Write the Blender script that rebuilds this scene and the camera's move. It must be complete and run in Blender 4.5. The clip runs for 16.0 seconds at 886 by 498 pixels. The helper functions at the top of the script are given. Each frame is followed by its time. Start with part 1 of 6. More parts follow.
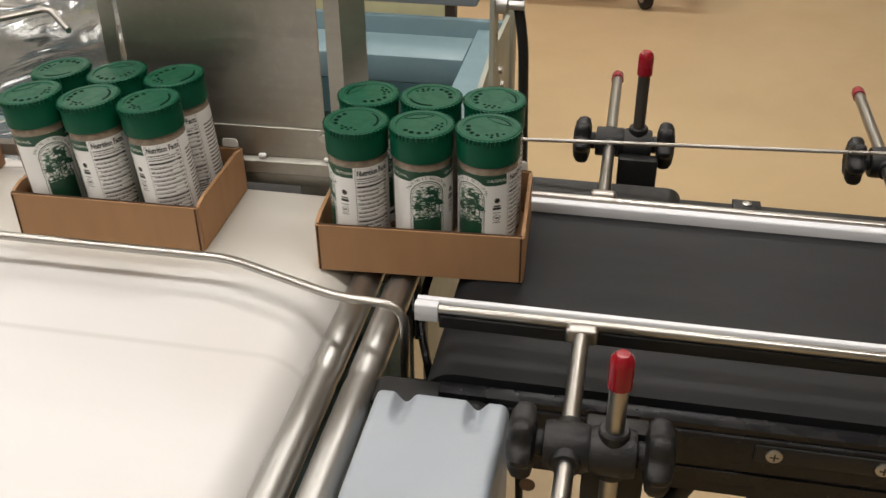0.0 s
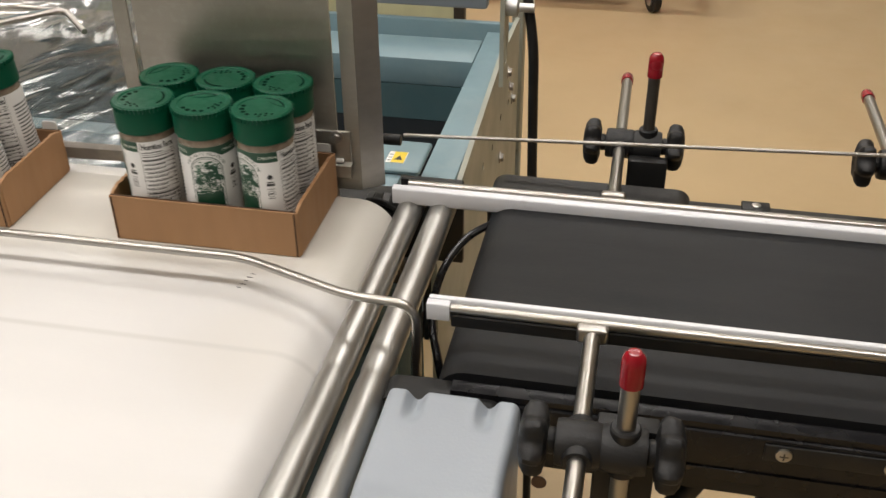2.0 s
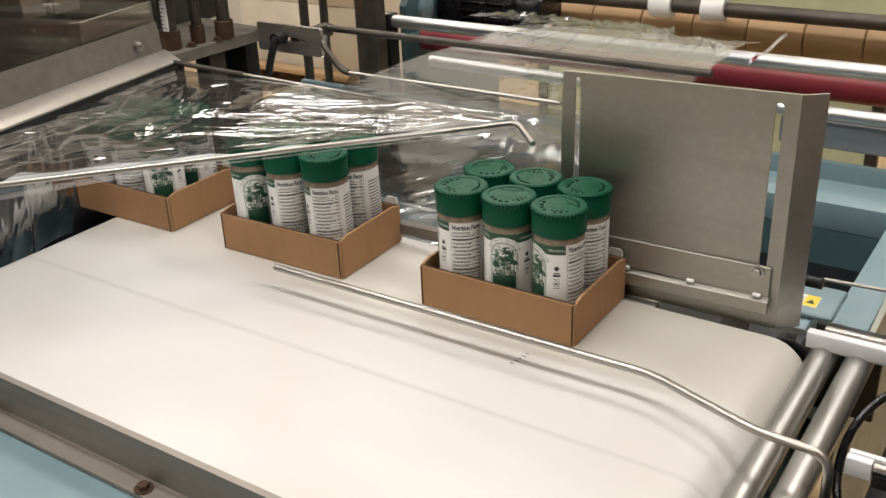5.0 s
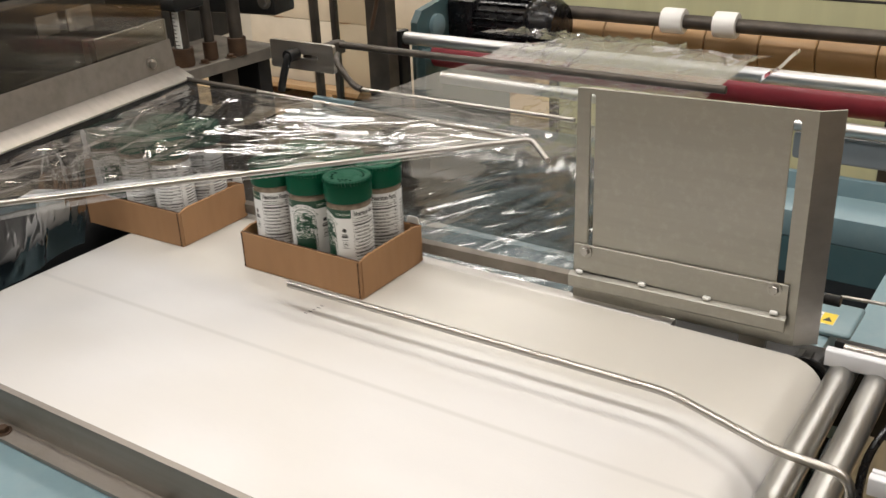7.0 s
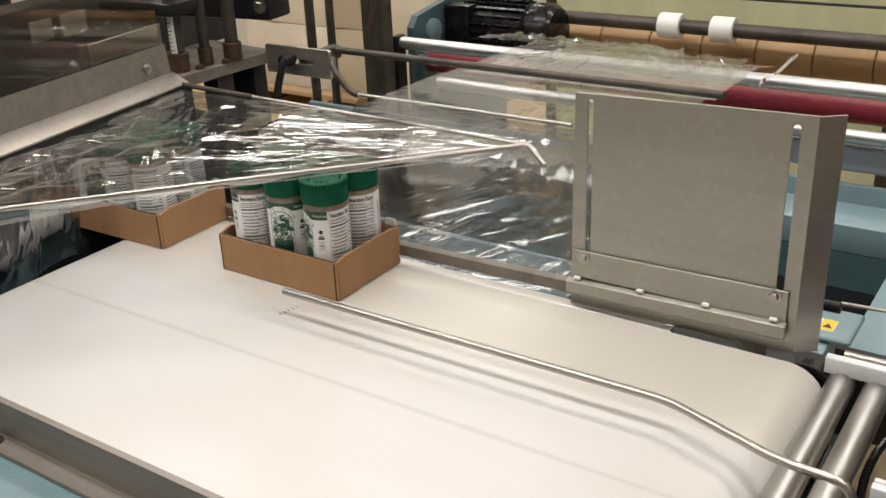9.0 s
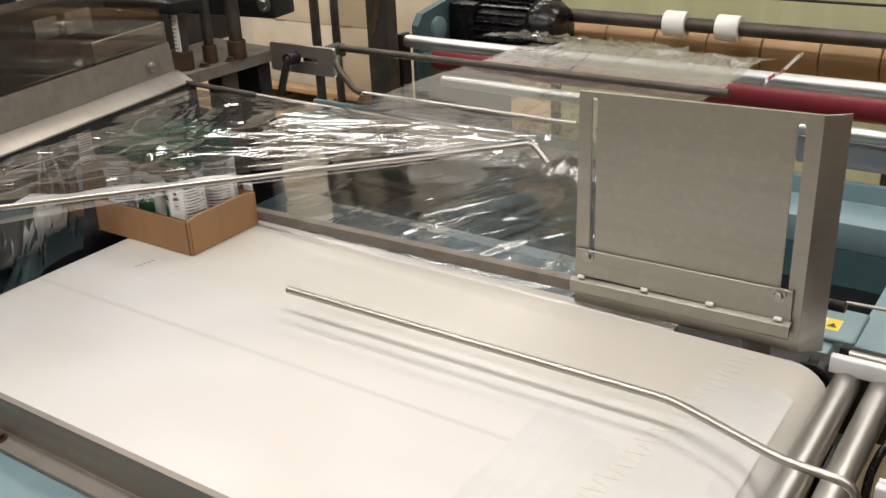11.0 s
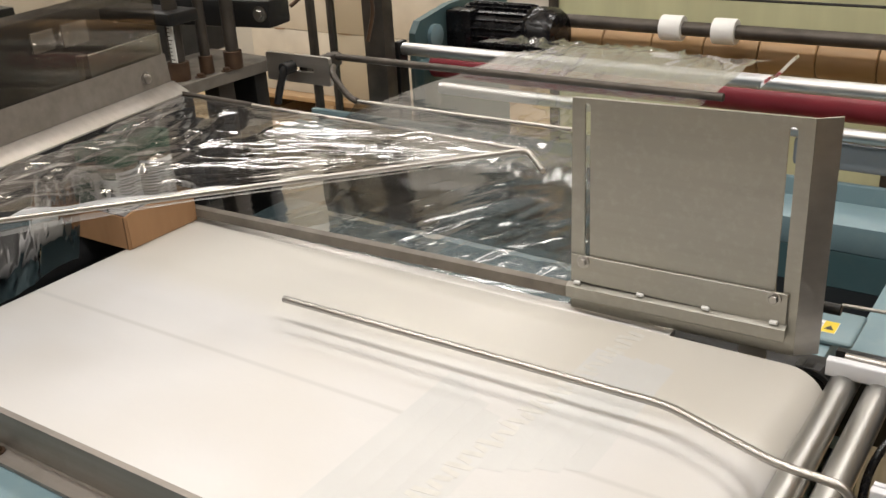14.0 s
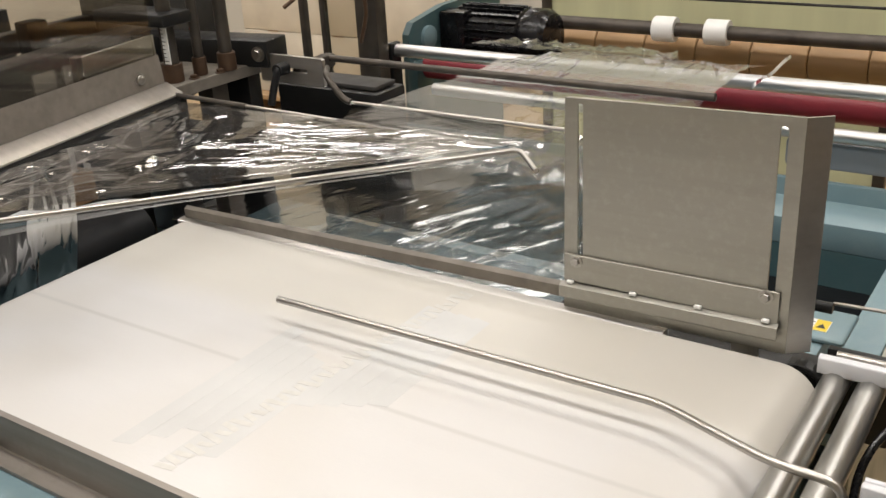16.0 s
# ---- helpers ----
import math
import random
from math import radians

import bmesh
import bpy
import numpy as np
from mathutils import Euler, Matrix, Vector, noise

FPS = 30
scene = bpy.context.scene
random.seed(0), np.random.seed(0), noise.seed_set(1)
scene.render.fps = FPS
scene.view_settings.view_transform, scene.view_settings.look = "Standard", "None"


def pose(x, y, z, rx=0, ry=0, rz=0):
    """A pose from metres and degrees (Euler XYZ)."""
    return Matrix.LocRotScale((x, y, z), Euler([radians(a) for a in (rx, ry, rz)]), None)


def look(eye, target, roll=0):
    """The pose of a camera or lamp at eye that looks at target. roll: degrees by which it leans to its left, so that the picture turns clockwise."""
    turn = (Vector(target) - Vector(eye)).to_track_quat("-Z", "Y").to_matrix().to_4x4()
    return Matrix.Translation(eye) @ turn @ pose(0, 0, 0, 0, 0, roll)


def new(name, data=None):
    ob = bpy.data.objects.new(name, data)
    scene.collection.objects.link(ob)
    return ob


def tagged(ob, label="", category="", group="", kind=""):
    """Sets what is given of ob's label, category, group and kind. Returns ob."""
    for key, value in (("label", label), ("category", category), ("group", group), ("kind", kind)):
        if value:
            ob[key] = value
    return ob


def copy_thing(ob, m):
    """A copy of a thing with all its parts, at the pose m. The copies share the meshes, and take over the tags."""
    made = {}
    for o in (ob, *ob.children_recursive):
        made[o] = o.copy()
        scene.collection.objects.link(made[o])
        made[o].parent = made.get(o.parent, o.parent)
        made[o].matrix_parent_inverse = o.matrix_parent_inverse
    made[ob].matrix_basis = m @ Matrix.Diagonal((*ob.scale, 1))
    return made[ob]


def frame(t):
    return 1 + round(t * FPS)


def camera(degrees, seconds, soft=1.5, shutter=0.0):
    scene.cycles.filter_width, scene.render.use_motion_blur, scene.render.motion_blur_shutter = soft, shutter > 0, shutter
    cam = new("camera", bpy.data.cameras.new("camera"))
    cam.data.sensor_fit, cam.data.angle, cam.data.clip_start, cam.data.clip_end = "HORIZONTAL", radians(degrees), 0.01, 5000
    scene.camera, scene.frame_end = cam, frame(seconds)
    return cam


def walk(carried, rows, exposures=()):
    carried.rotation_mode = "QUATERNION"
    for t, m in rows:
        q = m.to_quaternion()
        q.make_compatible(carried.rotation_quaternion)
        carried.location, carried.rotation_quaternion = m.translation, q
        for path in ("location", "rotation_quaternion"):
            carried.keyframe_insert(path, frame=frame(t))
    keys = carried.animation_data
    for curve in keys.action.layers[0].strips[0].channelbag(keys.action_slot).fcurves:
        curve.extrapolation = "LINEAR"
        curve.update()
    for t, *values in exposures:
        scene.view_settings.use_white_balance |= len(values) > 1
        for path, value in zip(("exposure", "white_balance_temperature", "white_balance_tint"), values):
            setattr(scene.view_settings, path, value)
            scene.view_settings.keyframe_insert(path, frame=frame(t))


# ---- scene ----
cam = camera(48.17, 16.0, soft=1.5, shutter=0.4)

# seconds, eye, yaw to the left of +y, pitch, roll
PATH = [
    (0, (0.3642, -0.6131, 1.3291), 11.43, -32.95, -0.59),
    (0.5, (0.3626, -0.6122, 1.3278), 11.61, -33.03, -0.60),
    (1, (0.3622, -0.6114, 1.3286), 11.68, -32.86, -0.62),
    (1.5, (0.3627, -0.6146, 1.3294), 11.74, -32.77, -0.71),
    (2, (0.3614, -0.6197, 1.3306), 11.85, -32.80, -0.60),
    (2.5, (0.3517, -0.6315, 1.3325), 14.52, -32.08, -1.16),
    (2.8, (0.3424, -0.6417, 1.3359), 21.46, -29.82, -2.26),
    (3, (0.3370, -0.6494, 1.3388), 25.39, -27.98, -2.74),
    (3.1, (0.3346, -0.6546, 1.3405), 27.15, -27.14, -2.80),
    (3.5, (0.3257, -0.6595, 1.3402), 31.93, -26.14, -2.54),
    (4, (0.3258, -0.6612, 1.3406), 33.76, -25.74, -2.08),
    (4.5, (0.3246, -0.6618, 1.3407), 33.82, -25.61, -2.19),
    (5, (0.3201, -0.6588, 1.3389), 34.37, -25.21, -2.32),
    (7.5, (0.3132, -0.6586, 1.3387), 34.82, -24.13, -2.46),
    (8, (0.3133, -0.6572, 1.3380), 34.69, -23.98, -2.45),
    (8.5, (0.3122, -0.6560, 1.3371), 34.66, -23.97, -2.49),
    (9, (0.3088, -0.6523, 1.3368), 34.63, -24.01, -2.49),
    (11.5, (0.3096, -0.6505, 1.3366), 35.12, -24.06, -2.66),
    (12, (0.3128, -0.6519, 1.3377), 35.17, -23.93, -2.82),
    (12.5, (0.3130, -0.6511, 1.3368), 35.13, -23.93, -2.84),
    (13, (0.3140, -0.6482, 1.3368), 35.26, -23.86, -3.20),
    (13.5, (0.3132, -0.6462, 1.3374), 35.29, -23.82, -3.27),
    (14, (0.3161, -0.6465, 1.3383), 35.19, -23.76, -3.36),
    (14.5, (0.3180, -0.6487, 1.3394), 35.08, -23.74, -3.37),
    (15, (0.3189, -0.6488, 1.3389), 35.00, -23.74, -3.44),
    (15.5, (0.3185, -0.6492, 1.3378), 34.94, -23.72, -3.41),
    (16, (0.3186, -0.6488, 1.3371), 34.83, -23.64, -3.37),
]


def aim(eye, yaw, pitch, roll):
    cy, sy, cp, sp = math.cos(radians(yaw)), math.sin(radians(yaw)), math.cos(radians(pitch)), math.sin(radians(pitch))
    e = Vector(eye)
    return look(e, e + Vector((-sy * cp, cy * cp, sp)), roll)


walk(cam, [(t, aim(eye, yaw, pitch, roll)) for t, eye, yaw, pitch, roll in PATH], exposures=[(0, -0.1), (2.3, -0.12), (3.0, -0.32), (3.6, -0.2), (4.4, -0.08), (9.0, -0.12), (16, -0.12)])

# ---- world and lamps ----
world = bpy.data.worlds.new("hall_air")
world.use_nodes = True
world.node_tree.nodes["Background"].inputs[0].default_value = (0.9, 0.95, 1.0, 1)
world.node_tree.nodes["Background"].inputs[1].default_value = 0.04
scene.world = world

CEIL = 3.1
# the two lamps at x -3.6 are added, unseen, for film glints
LAMPS = [(-2.1, -1.8), (-0.6, -1.8), (-2.1, -0.25), (-0.6, -0.25), (0.9, -0.25), (-2.1, 1.3), (0.2, 1.3), (0.4, 2.85), (-1.7, 2.85), (-3.6, 2.5), (-3.6, 0.8)]
LAMP_POWER = 16.2
LAMP_COLOUR = (1.0, 0.958, 0.935)
for lx, ly in LAMPS:
    lamp = bpy.data.lights.new("fluorescent_light", "AREA")
    lamp.shape, lamp.size, lamp.size_y = "RECTANGLE", 1.2, 0.26
    lamp.energy, lamp.color = LAMP_POWER, LAMP_COLOUR
    ob = new("fluorescent_light", lamp)
    ob.matrix_world = pose(lx, ly, CEIL - 0.075)


# ---- materials ----
def mat(name, col, rough=0.5, metal=0.0, var=0.12, scale=12.0, bump=0.0, bscale=120.0, stretch=None, spec=0.5, stain=None, stain_scale=3.0,
        rvar=0.1, coat=0.0, rand=0.0, stain_detail=8):
    m = bpy.data.materials.new(name)
    m.use_nodes = True
    nt = m.node_tree
    b = nt.nodes["Principled BSDF"]
    tc = nt.nodes.new("ShaderNodeTexCoord")
    mp = nt.nodes.new("ShaderNodeMapping")
    nt.links.new(tc.outputs["Object"], mp.inputs["Vector"])
    if stretch:
        mp.inputs["Scale"].default_value = stretch
    n1 = nt.nodes.new("ShaderNodeTexNoise")
    n1.inputs["Scale"].default_value, n1.inputs["Detail"].default_value = scale, 6
    nt.links.new(mp.outputs[0], n1.inputs["Vector"])
    ramp = nt.nodes.new("ShaderNodeMapRange")
    ramp.inputs["From Min"].default_value, ramp.inputs["From Max"].default_value = 0.3, 0.7
    ramp.inputs["To Min"].default_value, ramp.inputs["To Max"].default_value = 1 - var, 1 + var
    nt.links.new(n1.outputs["Fac"], ramp.inputs["Value"])
    mul = nt.nodes.new("ShaderNodeMix")
    mul.data_type, mul.blend_type = "RGBA", "MULTIPLY"
    mul.inputs[0].default_value = 1
    mul.inputs[6].default_value = (*col, 1)
    nt.links.new(ramp.outputs[0], mul.inputs[7])
    out = mul.outputs[2]
    if rand:
        info = nt.nodes.new("ShaderNodeObjectInfo")
        r2 = nt.nodes.new("ShaderNodeMapRange")
        r2.inputs["To Min"].default_value, r2.inputs["To Max"].default_value = 1 - rand, 1 + rand
        nt.links.new(info.outputs["Random"], r2.inputs["Value"])
        m2 = nt.nodes.new("ShaderNodeMix")
        m2.data_type, m2.blend_type = "RGBA", "MULTIPLY"
        m2.inputs[0].default_value = 1
        nt.links.new(out, m2.inputs[6])
        nt.links.new(r2.outputs[0], m2.inputs[7])
        out = m2.outputs[2]
    if stain:
        n3 = nt.nodes.new("ShaderNodeTexNoise")
        n3.inputs["Scale"].default_value, n3.inputs["Detail"].default_value, n3.inputs["Roughness"].default_value = stain_scale, stain_detail, 0.65
        nt.links.new(tc.outputs["Object"], n3.inputs["Vector"])
        r3 = nt.nodes.new("ShaderNodeMapRange")
        r3.inputs["From Min"].default_value, r3.inputs["From Max"].default_value = 0.5, 0.78
        nt.links.new(n3.outputs["Fac"], r3.inputs["Value"])
        m3 = nt.nodes.new("ShaderNodeMix")
        m3.data_type = "RGBA"
        nt.links.new(r3.outputs[0], m3.inputs[0])
        nt.links.new(out, m3.inputs[6])
        m3.inputs[7].default_value = (*stain, 1)
        out = m3.outputs[2]
    nt.links.new(out, b.inputs["Base Color"])
    b.inputs["Metallic"].default_value = metal
    b.inputs["Specular IOR Level"].default_value = spec
    b.inputs["Coat Weight"].default_value = coat
    rr = nt.nodes.new("ShaderNodeMapRange")
    rr.inputs["From Min"].default_value, rr.inputs["From Max"].default_value = 0.3, 0.7
    rr.inputs["To Min"].default_value, rr.inputs["To Max"].default_value = max(0.02, rough - rvar), min(1, rough + rvar)
    n2 = nt.nodes.new("ShaderNodeTexNoise")
    n2.inputs["Scale"].default_value, n2.inputs["Detail"].default_value = scale * 2.3, 5
    nt.links.new(mp.outputs[0], n2.inputs["Vector"])
    nt.links.new(n2.outputs["Fac"], rr.inputs["Value"])
    nt.links.new(rr.outputs[0], b.inputs["Roughness"])
    if bump:
        nb_ = nt.nodes.new("ShaderNodeTexNoise")
        nb_.inputs["Scale"].default_value, nb_.inputs["Detail"].default_value = bscale, 4
        nt.links.new(mp.outputs[0], nb_.inputs["Vector"])
        bp = nt.nodes.new("ShaderNodeBump")
        bp.inputs["Strength"].default_value, bp.inputs["Distance"].default_value = bump, 0.002
        nt.links.new(nb_.outputs["Fac"], bp.inputs["Height"])
        nt.links.new(bp.outputs[0], b.inputs["Normal"])
    return m


def film_mat(name, tint, gloss, rough, wrinkle, scale, stretch, turn=0.0, sheen=1.0, haze=0.0):
    """Clear plastic film: see-through with a sharp gloss, taut in places and creased in others."""
    m = bpy.data.materials.new(name)
    m.use_nodes = True
    nt = m.node_tree
    nt.nodes.remove(nt.nodes["Principled BSDF"])
    outn = nt.nodes["Material Output"]
    tr = nt.nodes.new("ShaderNodeBsdfTransparent")
    tr.inputs[0].default_value = (*tint, 1)
    gl = nt.nodes.new("ShaderNodeBsdfGlossy")
    gl.inputs["Roughness"].default_value = rough
    gl.inputs["Color"].default_value = (1, 1, 1, 1)
    tc = nt.nodes.new("ShaderNodeTexCoord")
    mp = nt.nodes.new("ShaderNodeMapping")
    mp.vector_type = "TEXTURE"
    mp.inputs["Scale"].default_value = tuple(1 / k for k in stretch)
    mp.inputs["Rotation"].default_value = (0, 0, turn)
    nt.links.new(tc.outputs["Object"], mp.inputs["Vector"])
    heights = []
    for sc, lo, hi, dist in ((scale, 0.50, 0.72, 0.25), (scale * 2.6, 0.54, 0.70, 0.2)):
        ns = nt.nodes.new("ShaderNodeTexNoise")
        ns.inputs["Scale"].default_value, ns.inputs["Detail"].default_value, ns.inputs["Distortion"].default_value = sc, 1.5, dist
        nt.links.new(mp.outputs[0], ns.inputs["Vector"])
        mr = nt.nodes.new("ShaderNodeMapRange")
        mr.interpolation_type = "SMOOTHSTEP"
        mr.inputs["From Min"].default_value, mr.inputs["From Max"].default_value = lo, hi
        nt.links.new(ns.outputs["Fac"], mr.inputs["Value"])
        heights.append(mr.outputs[0])
    ad = nt.nodes.new("ShaderNodeMath")
    ad.operation = "MULTIPLY_ADD"
    ad.inputs[1].default_value = 0.35
    nt.links.new(heights[1], ad.inputs[0])
    nt.links.new(heights[0], ad.inputs[2])
    bp = nt.nodes.new("ShaderNodeBump")
    bp.inputs["Strength"].default_value, bp.inputs["Distance"].default_value = wrinkle, 0.006
    nt.links.new(ad.outputs[0], bp.inputs["Height"])
    nt.links.new(bp.outputs[0], gl.inputs["Normal"])
    fr = nt.nodes.new("ShaderNodeFresnel")
    fr.inputs["IOR"].default_value = 1.45
    nt.links.new(bp.outputs[0], fr.inputs["Normal"])
    add = nt.nodes.new("ShaderNodeMath")
    add.operation, add.use_clamp = "MULTIPLY_ADD", True
    add.inputs[1].default_value, add.inputs[2].default_value = sheen, gloss
    nt.links.new(fr.outputs[0], add.inputs[0])
    mx = nt.nodes.new("ShaderNodeMixShader")
    nt.links.new(add.outputs[0], mx.inputs[0])
    body = tr.outputs[0]
    # white mixed into the film stands for its veil of light
    if haze:
        df = nt.nodes.new("ShaderNodeBsdfDiffuse")
        df.inputs["Color"].default_value = (0.85, 0.85, 0.87, 1)
        hz = nt.nodes.new("ShaderNodeMixShader")
        hz.inputs[0].default_value = haze
        nt.links.new(bp.outputs[0], df.inputs["Normal"])
        nt.links.new(tr.outputs[0], hz.inputs[1])
        nt.links.new(df.outputs[0], hz.inputs[2])
        body = hz.outputs[0]
    nt.links.new(body, mx.inputs[1])
    nt.links.new(gl.outputs[0], mx.inputs[2])
    nt.links.new(mx.outputs[0], outn.inputs["Surface"])
    return m


def glow_mat(name, col, power):
    m = bpy.data.materials.new(name)
    m.use_nodes = True
    b = m.node_tree.nodes["Principled BSDF"]
    b.inputs["Base Color"].default_value = (*col, 1)
    b.inputs["Emission Color"].default_value = (*col, 1)
    b.inputs["Emission Strength"].default_value = power
    return m


